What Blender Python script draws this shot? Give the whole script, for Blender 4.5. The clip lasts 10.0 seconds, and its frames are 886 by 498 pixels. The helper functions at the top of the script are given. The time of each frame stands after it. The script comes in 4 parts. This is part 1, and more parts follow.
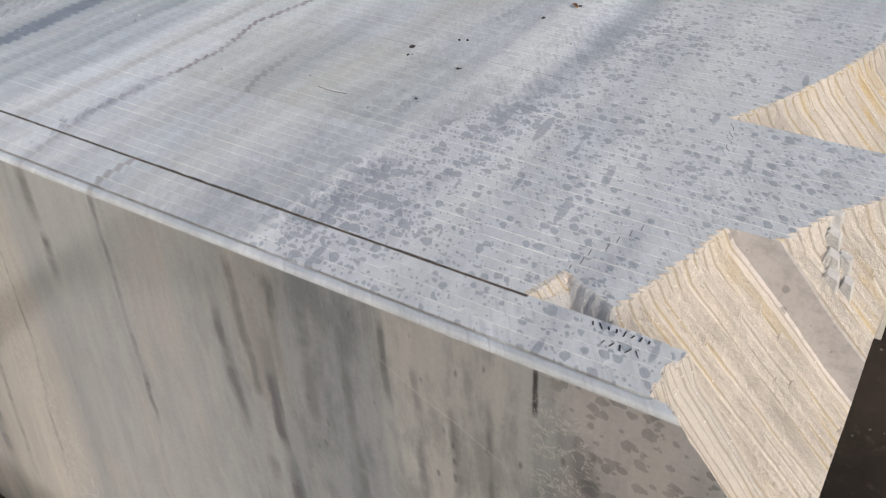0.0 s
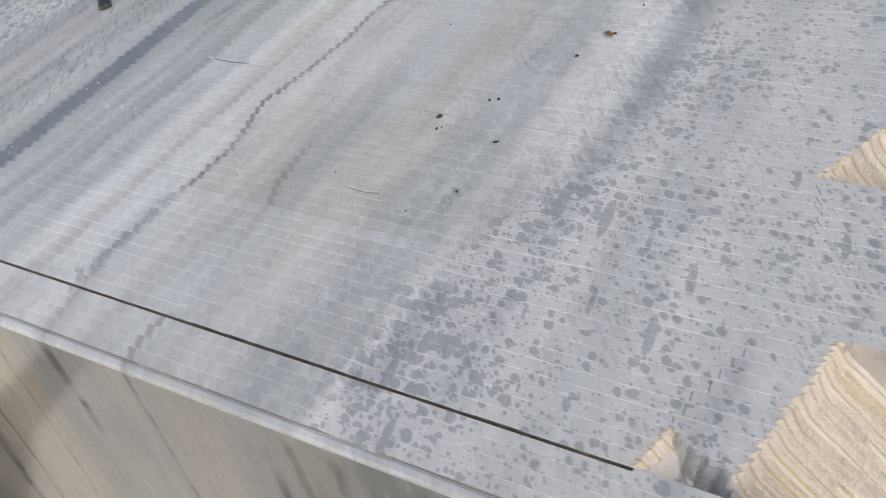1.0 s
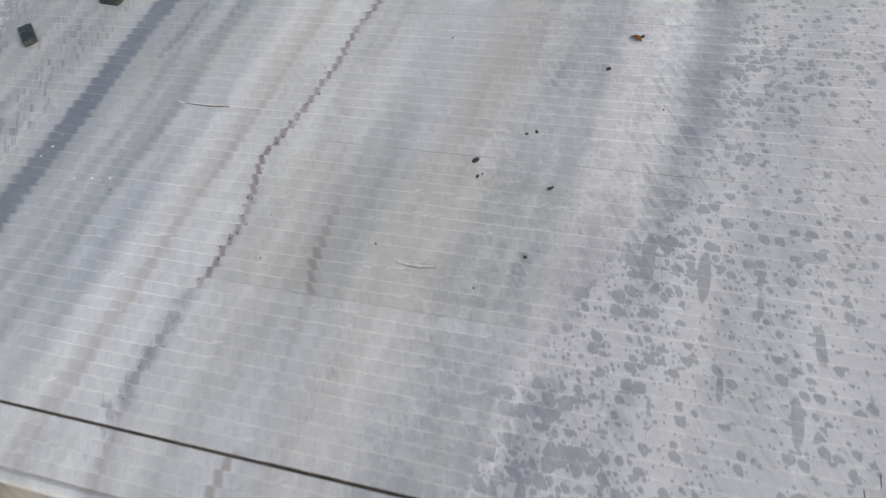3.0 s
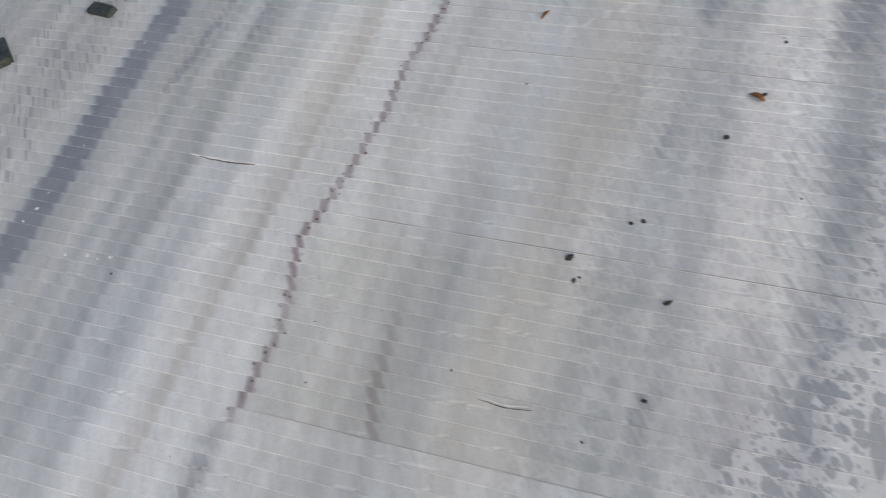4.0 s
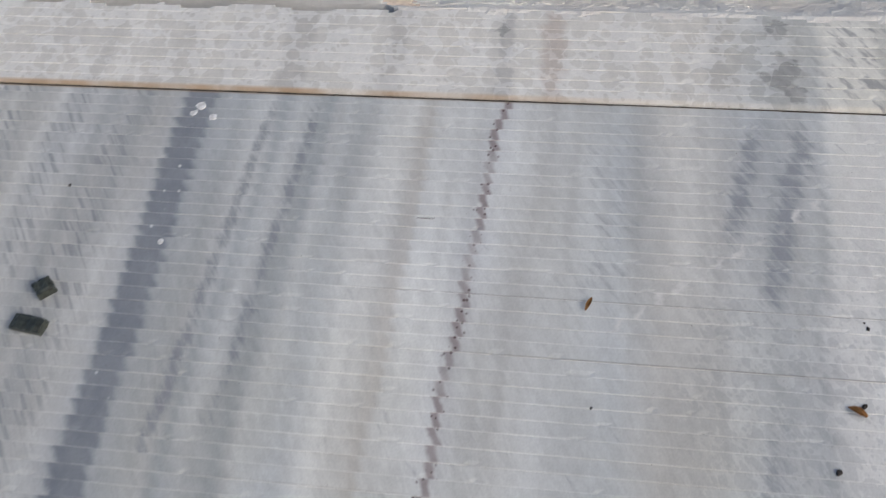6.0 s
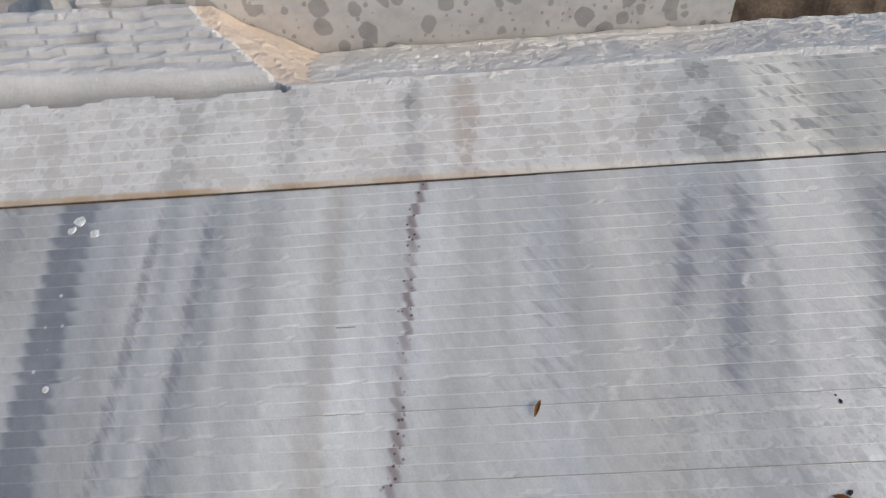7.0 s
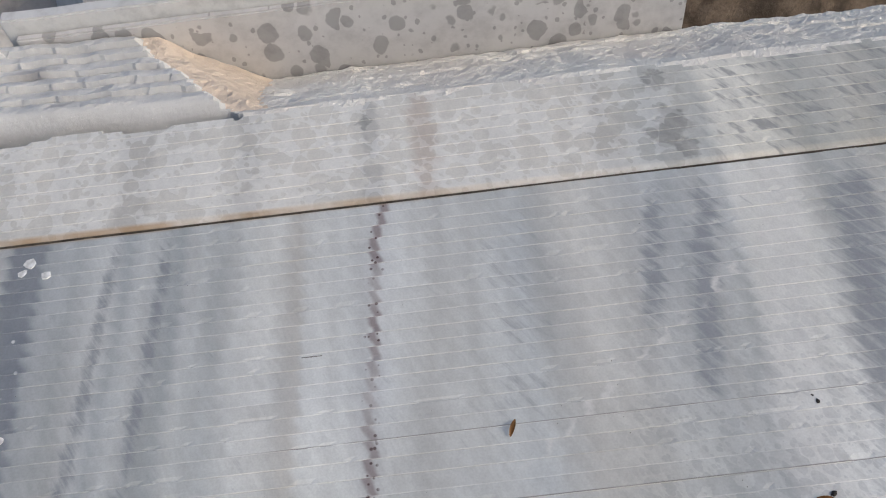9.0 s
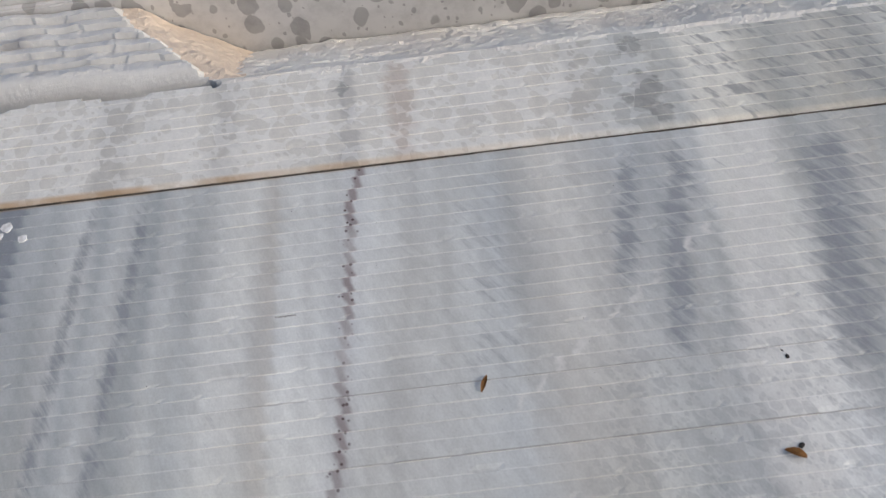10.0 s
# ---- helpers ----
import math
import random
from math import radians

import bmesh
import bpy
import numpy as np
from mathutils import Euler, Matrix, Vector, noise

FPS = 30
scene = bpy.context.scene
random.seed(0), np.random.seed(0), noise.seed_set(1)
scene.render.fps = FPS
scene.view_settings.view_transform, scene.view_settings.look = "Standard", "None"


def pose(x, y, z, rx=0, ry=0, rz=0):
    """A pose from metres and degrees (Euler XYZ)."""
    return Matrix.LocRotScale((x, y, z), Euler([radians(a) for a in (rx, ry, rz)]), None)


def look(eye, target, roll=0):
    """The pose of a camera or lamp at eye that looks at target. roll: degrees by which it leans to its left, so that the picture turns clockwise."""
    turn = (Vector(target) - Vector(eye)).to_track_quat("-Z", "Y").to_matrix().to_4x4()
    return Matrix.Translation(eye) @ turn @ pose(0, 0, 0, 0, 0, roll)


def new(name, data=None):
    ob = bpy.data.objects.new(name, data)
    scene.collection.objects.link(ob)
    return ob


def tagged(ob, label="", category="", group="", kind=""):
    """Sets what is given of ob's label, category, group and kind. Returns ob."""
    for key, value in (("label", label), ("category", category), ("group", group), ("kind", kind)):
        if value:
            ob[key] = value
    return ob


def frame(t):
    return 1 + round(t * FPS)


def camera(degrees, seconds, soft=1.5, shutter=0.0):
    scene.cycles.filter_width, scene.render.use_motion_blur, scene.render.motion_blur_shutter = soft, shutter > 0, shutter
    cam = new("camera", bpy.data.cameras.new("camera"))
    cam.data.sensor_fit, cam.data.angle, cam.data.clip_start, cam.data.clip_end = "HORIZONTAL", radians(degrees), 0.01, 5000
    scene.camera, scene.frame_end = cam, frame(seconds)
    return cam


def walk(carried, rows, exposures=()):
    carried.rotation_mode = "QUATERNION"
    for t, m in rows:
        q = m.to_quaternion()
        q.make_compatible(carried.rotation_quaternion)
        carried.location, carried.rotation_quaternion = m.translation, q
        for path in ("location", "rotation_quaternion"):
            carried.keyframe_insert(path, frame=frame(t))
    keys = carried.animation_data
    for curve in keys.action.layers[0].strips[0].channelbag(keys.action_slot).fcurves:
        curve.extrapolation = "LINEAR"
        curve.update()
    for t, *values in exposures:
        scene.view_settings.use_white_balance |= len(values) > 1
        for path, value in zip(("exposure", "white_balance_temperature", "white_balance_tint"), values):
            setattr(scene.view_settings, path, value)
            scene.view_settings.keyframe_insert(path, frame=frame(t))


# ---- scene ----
cam = camera(52.7, 10.0, soft=1.1, shutter=0.3)
PATH = [
    (0, (0.7131, -0.5393, 1.6909), (0.1743, 0.2548, 0.9705), -3.32),
    (0.5, (0.6735, -0.4176, 1.7685), (0.1252, 0.3110, 0.9884), -9.35),
    (1, (0.5604, -0.3449, 1.8171), (0.0249, 0.3690, 1.0149), -13.17),
    (1.5, (0.4434, -0.3623, 1.8571), (-0.0254, 0.3481, 1.0112), -16.61),
    (2, (0.3792, -0.3797, 1.8917), (-0.0681, 0.3144, 1.0210), -16.67),
    (2.5, (0.3223, -0.3385, 1.9050), (-0.1156, 0.3444, 1.0207), -17.64),
    (2.7, (0.3129, -0.2915, 1.9049), (-0.1062, 0.3893, 1.0100), -17.45),
    (3.8, (0.1480, -0.0089, 1.8865), (-0.1902, 0.6406, 0.9358), -12.91),
    (4, (0.0851, 0.0246, 1.8728), (-0.2572, 0.6471, 0.9057), -14.10),
    (4.5, (-0.1036, 0.0670, 1.9027), (-0.4328, 0.6650, 0.9158), -14.92),
    (5, (-0.1621, 0.1756, 1.9155), (-0.4664, 0.7831, 0.9265), -15.87),
    (5.5, (-0.1700, 0.2783, 1.9417), (-0.4153, 0.9329, 0.9663), -13.39),
    (5.7, (-0.1824, 0.3275, 1.9745), (-0.3918, 0.9776, 0.9878), -11.03),
    (6.8, (-0.2357, 0.5313, 1.9486), (-0.2907, 1.1729, 0.9361), -6.07),
    (7, (-0.2048, 0.5395, 1.9344), (-0.2675, 1.2059, 0.9385), -7.87),
    (7.5, (-0.1974, 0.5553, 1.9363), (-0.2319, 1.2364, 0.9489), -8.47),
    (8, (-0.1904, 0.5609, 1.9292), (-0.2200, 1.2481, 0.9460), -8.93),
    (8.5, (-0.1993, 0.5506, 1.9234), (-0.2135, 1.2441, 0.9442), -7.81),
    (9, (-0.2016, 0.5485, 1.9151), (-0.2186, 1.2380, 0.9332), -7.88),
    (9.5, (-0.1958, 0.5548, 1.9105), (-0.2156, 1.2440, 0.9284), -8.11),
    (10, (-0.1815, 0.5095, 1.8921), (-0.1951, 1.1990, 0.9101), -7.71),
]
walk(cam, [(t, look(eye, target, roll)) for t, eye, target, roll in PATH],
     [(0, .02), (1.0, -.02), (2.0, -.06), (3.0, -.11), (4.0, -.19), (7.0, -.20), (10, -.22)])

# ---------------------------------------------------------------- world and light
world = bpy.data.worlds.new("sky")
scene.world = world
world.use_nodes = True
wt = world.node_tree
sky = wt.nodes.new("ShaderNodeTexSky")
sky.sky_type, sky.sun_disc = "NISHITA", False
sky.sun_elevation, sky.sun_rotation = radians(36), radians(122)
sky.air_density, sky.dust_density, sky.ozone_density = 1.0, 3.5, 1.0
wt.nodes["Background"].inputs["Strength"].default_value = 0.15
wt.links.new(sky.outputs["Color"], wt.nodes["Background"].inputs["Color"])
sun_data = bpy.data.lights.new("sun", "SUN")
sun_data.energy, sun_data.angle, sun_data.color = 1.2, radians(14), (1.0, 0.915, 0.81)
sun = new("sun", sun_data)
sun.matrix_world = look((4.4, -0.95, 3.7), (0, 0.5, 0.9))

# ---------------------------------------------------------------- node helpers
class Nodes:
    """A small writer for node materials."""

    def __init__(self, name):
        self.mat = bpy.data.materials.new(name)
        self.mat.use_nodes = True
        self.tree = self.mat.node_tree
        self.bsdf = self.tree.nodes["Principled BSDF"]
        co = self.tree.nodes.new("ShaderNodeTexCoord")
        self.pos = co.outputs["Object"]
        sep = self.make("ShaderNodeSeparateXYZ", Vector=self.pos)
        self.x, self.y, self.z = sep.outputs

    def make(self, kind, **ins):
        node = self.tree.nodes.new(kind)
        for key, value in ins.items():
            self.put(node.inputs[key.replace("_", " ")], value)
        return node

    def put(self, socket, value):
        if isinstance(value, bpy.types.NodeSocket):
            self.tree.links.new(value, socket)
        elif socket.type == "RGBA" and len(value) == 3:
            socket.default_value = (*value, 1)
        else:
            socket.default_value = value

    def math(self, op, a, b=0.0, c=0.0, clamp=False):
        node = self.tree.nodes.new("ShaderNodeMath")
        node.operation, node.use_clamp = op, clamp
        for i, v in enumerate((a, b, c)):
            self.put(node.inputs[i], v)
        return node.outputs[0]

    def add(self, a, b): return self.math("ADD", a, b)
    def sub(self, a, b): return self.math("SUBTRACT", a, b)
    def mul(self, a, b): return self.math("MULTIPLY", a, b)

    def span(self, v, a, b, lo=0.0, hi=1.0, smooth=True):
        node = self.tree.nodes.new("ShaderNodeMapRange")
        node.interpolation_type = "SMOOTHSTEP" if smooth else "LINEAR"
        for i, val in enumerate((v, a, b, lo, hi)):
            self.put(node.inputs[i], val)
        return node.outputs[0]

    def mix(self, fac, a, b, how="MIX"):
        node = self.tree.nodes.new("ShaderNodeMix")
        node.data_type, node.blend_type = "RGBA", how
        self.put(node.inputs[0], fac), self.put(node.inputs[6], a), self.put(node.inputs[7], b)
        return node.outputs[2]

    def vec(self, x, y, z):
        return self.make("ShaderNodeCombineXYZ", X=x, Y=y, Z=z).outputs[0]

    def noise(self, vec, scale, detail=3.0, rough=0.55, distort=0.0):
        return self.make("ShaderNodeTexNoise", Vector=vec, Scale=scale, Detail=detail, Roughness=rough, Distortion=distort).outputs[0]

    def cells(self, vec, scale, feature="F1", smooth=0.0):
        node = self.make("ShaderNodeTexVoronoi", Vector=vec, Scale=scale)
        node.feature = feature
        return node.outputs["Distance"], node.outputs["Color"]

    def ramp(self, fac, stops, lo, hi, ease=False):
        """stops: (place, grey, warmth) between lo and hi."""
        node = self.tree.nodes.new("ShaderNodeValToRGB")
        el = node.color_ramp.elements
        node.color_ramp.interpolation = "EASE" if ease else "LINEAR"
        for i, (p, g, w) in enumerate(stops):
            e = el[i] if i < 2 else el.new((p - lo) / (hi - lo))
            e.position = (p - lo) / (hi - lo)
            e.color = (g * (1 + w) * .975, g, g * (1 - w) * .975, 1)
        self.put(node.inputs[0], self.span(fac, lo, hi, smooth=False))
        return node.outputs[0]

    def attr(self, name):
        node = self.tree.nodes.new("ShaderNodeAttribute")
        node.attribute_name = name
        return node.outputs["Fac"]

    def done(self, color, rough, bump=None, strength=0.3, distance=0.002, spec=0.5):
        self.put(self.bsdf.inputs["Base Color"], color)
        self.put(self.bsdf.inputs["Roughness"], rough)
        self.put(self.bsdf.inputs["Specular IOR Level"], spec)
        if bump is not None:
            node = self.make("ShaderNodeBump", Strength=strength, Distance=distance, Height=bump)
            self.put(self.bsdf.inputs["Normal"], node.outputs[0])
        return self.mat


# the two long saw cuts and the broken rear edge of the sawn top
GROOVE, BACKCUT, LEDGE = .0885, 1.1995, 1.366

# the bands of the stone from west to east: place, grey, warmth
BANDS_W = [(-1.460, 0.50, 0), (-1.029, 0.56, 0.02), (-0.960, 0.45, 0), (-0.926, 0.57, 0.02), (-0.896, 0.44, 0), (-0.872, 0.56, 0.02),
           (-0.845, 0.42, -0.01), (-0.823, 0.55, 0.01), (-0.798, 0.43, -0.01), (-0.770, 0.55, 0.01), (-0.734, 0.50, 0), (-0.721, 0.52, -0.02),
           (-0.672, 0.50, -0.03), (-0.659, 0.48, -0.03), (-0.625, 0.58, 0), (-0.605, 0.40, -0.05), (-0.583, 0.57, -0.01), (-0.542, 0.41, -0.05),
           (-0.526, 0.57, -0.01), (-0.488, 0.54, -0.03), (-0.455, 0.73, 0.01), (-0.430, 0.71, 0.02)]
BANDS_E = [(-0.430, 0.71, 0.02), (-0.418, 0.62, 0.04), (-0.404, 0.50, 0.07), (-0.392, 0.72, 0.01), (-0.317, 0.70, 0), (-0.260, 0.60, 0.02),
           (-0.151, 0.50, -0.03), (-0.099, 0.56, 0.05), (-0.048, 0.57, 0.03), (0.003, 0.52, -0.02), (0.024, 0.45, -0.03), (0.041, 0.55, -0.01),
           (0.076, 0.47, -0.03), (0.094, 0.74, 0.03), (0.149, 0.74, 0.03), (0.201, 0.44, -0.04), (0.262, 0.56, 0.02), (0.310, 0.42, -0.04),
           (0.381, 0.55, 0.02), (0.450, 0.46, -0.03), (0.518, 0.52, -0.02), (0.780, 0.50, -0.02)]


def bands(g, u):
    """The stone's own bands over the coordinate u."""
    west = g.ramp(u, [(p, .52 + (v - .55) * .85, w * .8) for p, v, w in BANDS_W], -1.5, -0.430)
    east = g.ramp(u, [(p, .55 + (v - .55) * .74, w * .6) for p, v, w in BANDS_E], -0.430, 0.780)
    return g.mix(g.math("GREATER_THAN", u, -0.430), west, east)


def streaks(g, along, across, third, fine=55.0):
    """Fine grain drawn out along the bands, about 1."""
    a = g.noise(g.vec(g.mul(across, fine), g.mul(along, 3.5), g.mul(third, 3.5)), 1.0, 4.0, 0.6)
    b = g.noise(g.vec(g.mul(across, 14.0), g.mul(along, 2.0), g.mul(third, 2.0)), 1.0, 3.0, 0.5)
    return g.add(g.span(a, .3, .7, -.08, .08), g.span(b, .3, .7, .88, 1.12))


def spots(g, vec, scale, reach, wobble=0.5):
    """Dried drops: 1 inside, with uneven round outlines; reach sets how large they grow."""
    bend = g.make("ShaderNodeTexNoise", Vector=vec, Scale=scale * 1.3, Detail=2.0)
    off = g.make("ShaderNodeVectorMath", **{})
    off.operation = "MULTIPLY_ADD"
    g.put(off.inputs[0], bend.outputs[1]), g.put(off.inputs[1], (wobble / scale,) * 3), g.put(off.inputs[2], vec)
    d, c = g.cells(off.outputs[0], scale)
    size = g.make("ShaderNodeSeparateColor", Color=c).outputs[0]
    edge = g.mul(g.span(size, 0.0, 1.0, 0.15, 1.0, False), reach)
    return g.span(g.sub(d, edge), -0.03, 0.03, 1.0, 0.0)


# ---------------------------------------------------------------- materials
def sawn_marble(name, rear=False):
    g = Nodes(name)
    frac, chance = g.attr("frac"), g.attr("chance")
    drift = g.add(g.mul(g.sub(g.y, .45), .045), g.mul(g.sub(g.noise(g.vec(0.0, g.mul(g.y, 3.0), 0.0), 1.0, 2.0), .5), .03))
    jag = g.mul(frac, .009)
    u = g.sub(g.add(g.x, jag), drift)
    u = g.add(u, g.mul(g.sub(g.noise(g.vec(g.mul(g.x, 9.0), g.mul(g.y, 2.2), g.mul(chance, .10)), 1.0, 4.0, .65), .5), .045))
    col = bands(g, u)
    tone = g.add(streaks(g, g.y, u, g.mul(chance, .12)), g.mul(g.sub(chance, .5), .025))
    col = g.mix(1.0, col, g.vec(tone, tone, tone), "MULTIPLY")
    # the large soft clouds of warmer and cooler stone
    cloud = g.noise(g.vec(g.mul(g.x, 5.0), g.mul(g.y, 2.2), 3.0), 1.0, 2.0)
    col = g.mix(g.span(cloud, .45, .75, 0.0, .45), col, g.mix(1.0, col, (1.0, .975, .90), "MULTIPLY"))
    col = g.mix(g.span(cloud, .5, .25, 0.0, .4), col, g.mix(1.0, col, (.93, .975, 1.05), "MULTIPLY"))

    lane = g.noise(g.vec(g.mul(u, 16.0), g.mul(g.y, .8), 11.0), 1.0, 3.0, .6)
    blur = g.noise(g.vec(g.mul(g.add(g.x, g.mul(frac, .014)), 34.0), g.mul(g.y, 17.0), g.mul(chance, 3.0)), 1.0, 4.0, .65)
    wob = g.noise(g.vec(g.mul(g.x, 30.0), g.mul(g.y, 40.0), chance), 1.0, 3.0)
    if not rear:
        # greyer stone near the front where the white band fades out
        fade = g.mul(g.mul(g.span(g.x, .05, .12), g.span(g.x, .26, .19)), g.span(g.y, .55, .36))
        col = g.mix(g.mul(fade, .8), col, g.mix(1.0, (.50, .51, .515), g.vec(tone, tone, tone), "MULTIPLY"))
        # the blue-grey band, nearly straight along the whole block
        mid = g.add(-.695, g.mul(g.sub(g.noise(g.vec(0.0, g.mul(g.y, 4.0), 6.0), 1.0, 2.0), .5), .012))
        halfw = g.span(g.y, .1, .35, .014, .0225)
        edge = g.mul(g.sub(g.noise(g.vec(g.mul(g.x, 40.0), g.mul(g.y, 40.0), g.mul(chance, 9.0)), 1.0, 3.0), .5), .017)
        gone = g.sub(g.math("ABSOLUTE", g.add(g.sub(g.add(g.x, g.mul(g.sub(frac, .5), .009)), mid), edge)), halfw)
        dim = g.span(g.noise(g.vec(g.mul(g.x, 30.0), g.mul(g.y, 14.0), g.mul(chance, 2.0)), 1.0, 4.0), .3, .7, .74, 1.0)
        col = g.mix(g.mul(g.span(gone, -.007, .005, .94, 0.0), dim), col, (.135, .155, .180))
        col = g.mix(g.mul(g.span(gone, .0, .03, .28, 0.0), dim), col, (.34, .355, .39))
        # short dark lenses, cut off strip by strip
        dash = g.noise(g.vec(g.mul(g.add(g.x, g.mul(frac, .012)), 120.0), g.mul(g.y, 5.0), g.mul(chance, 12.0)), 1.0, 3.0, .6)
        much = g.mul(g.span(lane, .42, .58), g.math("MAXIMUM", g.span(g.x, -.73, -.78, 0.0, 1.0), g.mul(g.span(g.x, .0, .25, 0.0, .8), g.span(g.y, .7, .9, 1.0, .35))))
        col = g.mix(g.mul(g.span(dash, .49, .66, 0.0, .72), much), col, (.225, .235, .25))
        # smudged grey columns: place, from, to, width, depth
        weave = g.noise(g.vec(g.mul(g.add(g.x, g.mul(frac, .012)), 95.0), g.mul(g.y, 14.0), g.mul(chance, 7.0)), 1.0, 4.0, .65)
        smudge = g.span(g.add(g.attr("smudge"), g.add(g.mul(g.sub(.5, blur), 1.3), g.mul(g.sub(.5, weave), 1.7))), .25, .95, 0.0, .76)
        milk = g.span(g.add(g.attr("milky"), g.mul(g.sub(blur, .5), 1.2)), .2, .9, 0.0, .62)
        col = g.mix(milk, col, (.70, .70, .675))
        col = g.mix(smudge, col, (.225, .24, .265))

        # the thin red-brown vein, which wanders along the block
        way = g.ramp(g.y, [(0, .40, 0), (.04, .33, 0), (.09, .22, 0), (.146, .10, 0), (.20, .14, 0), (.26, .15, 0), (.30, .27, 0), (.34, .32, 0), (.38, .33, 0), (.42, .29, 0), (.47, .15, 0), (.51, .10, 0),
                           (.55, .19, 0), (.60, .29, 0), (.65, .34, 0), (.70, .41, 0), (.80, .42, 0), (.84, .52, 0), (.90, .55, 0), (.94, .55, 0), (1.0, .63, 0), (1.07, .68, 0), (1.13, .69, 0), (1.16, .74, 0), (1.2, .86, 0)], 0, 1.2)
        way = g.make("ShaderNodeSeparateColor", Color=way).outputs[0]
        centre = g.add(-.360, g.mul(way, .10))
        off = g.math("ABSOLUTE", g.add(g.sub(g.add(g.x, g.mul(g.sub(frac, .5), .0075)), centre), g.mul(g.sub(wob, .5), .012)))
        strong = g.span(g.noise(g.vec(0.0, g.mul(g.y, 9.0), 5.0), 1.0, 2.0), .3, .6, .45, 1.0)
        strong = g.mul(g.mul(strong, g.span(g.y, 1.197, 1.20, 1.0, .12)), g.span(g.y, .27, .31, .45, 1.0))
        col = g.mix(g.mul(g.span(off, .0015, .0075, .80, 0.0), strong), col, (.20, .135, .125))
        col = g.mix(g.span(off, .0, .03, .22, 0.0), col, (.36, .36, .38))
        smear = g.mul(g.span(off, .004, .020, .55, 0.0), g.mul(g.span(g.y, .09, .13), g.span(g.y, .30, .26)))
        col = g.mix(g.mul(smear, g.span(blur, .35, .6)), col, (.27, .285, .32))
        # dark rusty pits inside the vein
        pd, pc = g.cells(g.vec(g.x, g.y, 0.0), 120.0)
        pits = g.mul(g.span(pd, .16, .26, 1.0, 0.0), g.span(off, .005, .011, 1.0, 0.0))
        col = g.mix(g.mul(pits, g.mul(strong, .95)), col, (.06, .022, .022))
        # the fainter second vein near the front
        way2 = g.ramp(g.y, [(0, .66, 0), (.04, .42, 0), (.08, .50, 0), (.15, .85, 0), (.25, .60, 0), (.30, .50, 0), (.34, .25, 0), (.38, .15, 0), (.52, .05, 0)], 0, .52)
        way2 = g.add(-.215, g.mul(g.make("ShaderNodeSeparateColor", Color=way2).outputs[0], .05))
        off2 = g.math("ABSOLUTE", g.add(g.sub(g.add(g.x, g.mul(g.sub(frac, .5), .009)), way2), g.mul(g.sub(wob, .5), .010)))
        here = g.math("MAXIMUM", g.mul(g.span(g.y, .297, .299), g.span(g.y, .50, .34, .0, 1.0)), g.math("MAXIMUM", g.span(g.y, .10, .085), g.mul(g.span(g.y, .12, .25), g.span(g.y, .30, .298, .0, .35))))
        col = g.mix(g.mul(g.span(off2, .002, .009, .6, 0.0), here), col, (.25, .215, .20))
        # a healed white crack that climbs from strip to strip
        c0 = g.sub(g.sub(g.x, .111), g.mul(g.sub(g.y, 1.067), 1.284))
        c0 = g.math("ABSOLUTE", g.add(c0, g.add(g.mul(g.sub(frac, .5), .02), g.mul(g.sub(wob, .5), .05))))
        zone = g.mul(g.span(g.y, .85, .89), g.span(g.y, 1.16, 1.08))
        col = g.mix(g.mul(g.span(c0, .001, .009, .85, 0.0), g.mul(zone, g.span(wob, .35, .6))), col, (.70, .69, .66))
        # blue-white flecks in the dark band
        fd, fc = g.cells(g.vec(g.x, g.y, 0.0), 75.0)
        fl = g.mul(g.span(fd, .10, .20, 1.0, 0.0), g.mul(g.math("GREATER_THAN", g.make("ShaderNodeSeparateColor", Color=fc).outputs[1], .74), g.span(g.math("ABSOLUTE", g.add(g.x, .70)), .015, .03, 1.0, 0.0)))
        col = g.mix(g.mul(fl, .8), col, (.66, .67, .68))

    else:
        # the paler strip behind the back cut, with a dark patch
        col = g.mix(g.span(g.x, .05, -.05, 0.0, .78), col, g.mix(g.span(lane, .4, .65), (.80, .795, .77), (.66, .66, .645)))
        for sx, wide, tint in ((-.290, .014, (.36, .37, .38)), (-.225, .022, (.50, .42, .37)), (-.58, .03, (.42, .425, .42)), (-.44, .02, (.45, .45, .44)), (-.01, .02, (.42, .425, .42))):
            o = g.add(g.math("ABSOLUTE", g.sub(g.x, sx)), g.mul(g.sub(blur, .5), .05))
            col = g.mix(g.span(o, wide * .3, wide, .55, 0.0), col, tint)
        for sx, sy, sw in ((.066, 1.338, .022), (.070, 1.258, .030), (.082, 1.224, .016), (-.297, 1.328, .014)):
            spot = g.add(g.math("ABSOLUTE", g.sub(g.x, sx)), g.add(g.mul(g.math("ABSOLUTE", g.sub(g.y, sy)), .75), g.mul(g.sub(wob, .5), .07)))
            col = g.mix(g.span(spot, sw * .7, sw, .72, 0.0), col, g.mix(g.span(blur, .35, .65), (.20, .21, .21), (.34, .345, .345)))
        col = g.mix(1.0, col, (1.02, 1.0, .955), "MULTIPLY")
        slant = g.noise(g.vec(g.mul(g.add(g.x, g.mul(g.y, .6)), 74.0), g.mul(g.y, 22.0), g.mul(chance, 9.0)), 1.0, 3.0, .6)
        col = g.mix(g.mul(g.span(g.x, .075, .15), g.span(slant, .50, .66, 0.0, .7)), col, (.24, .245, .25))
    # crystal grain
    grain = g.noise(g.pos, 420.0, 2.0, .6)
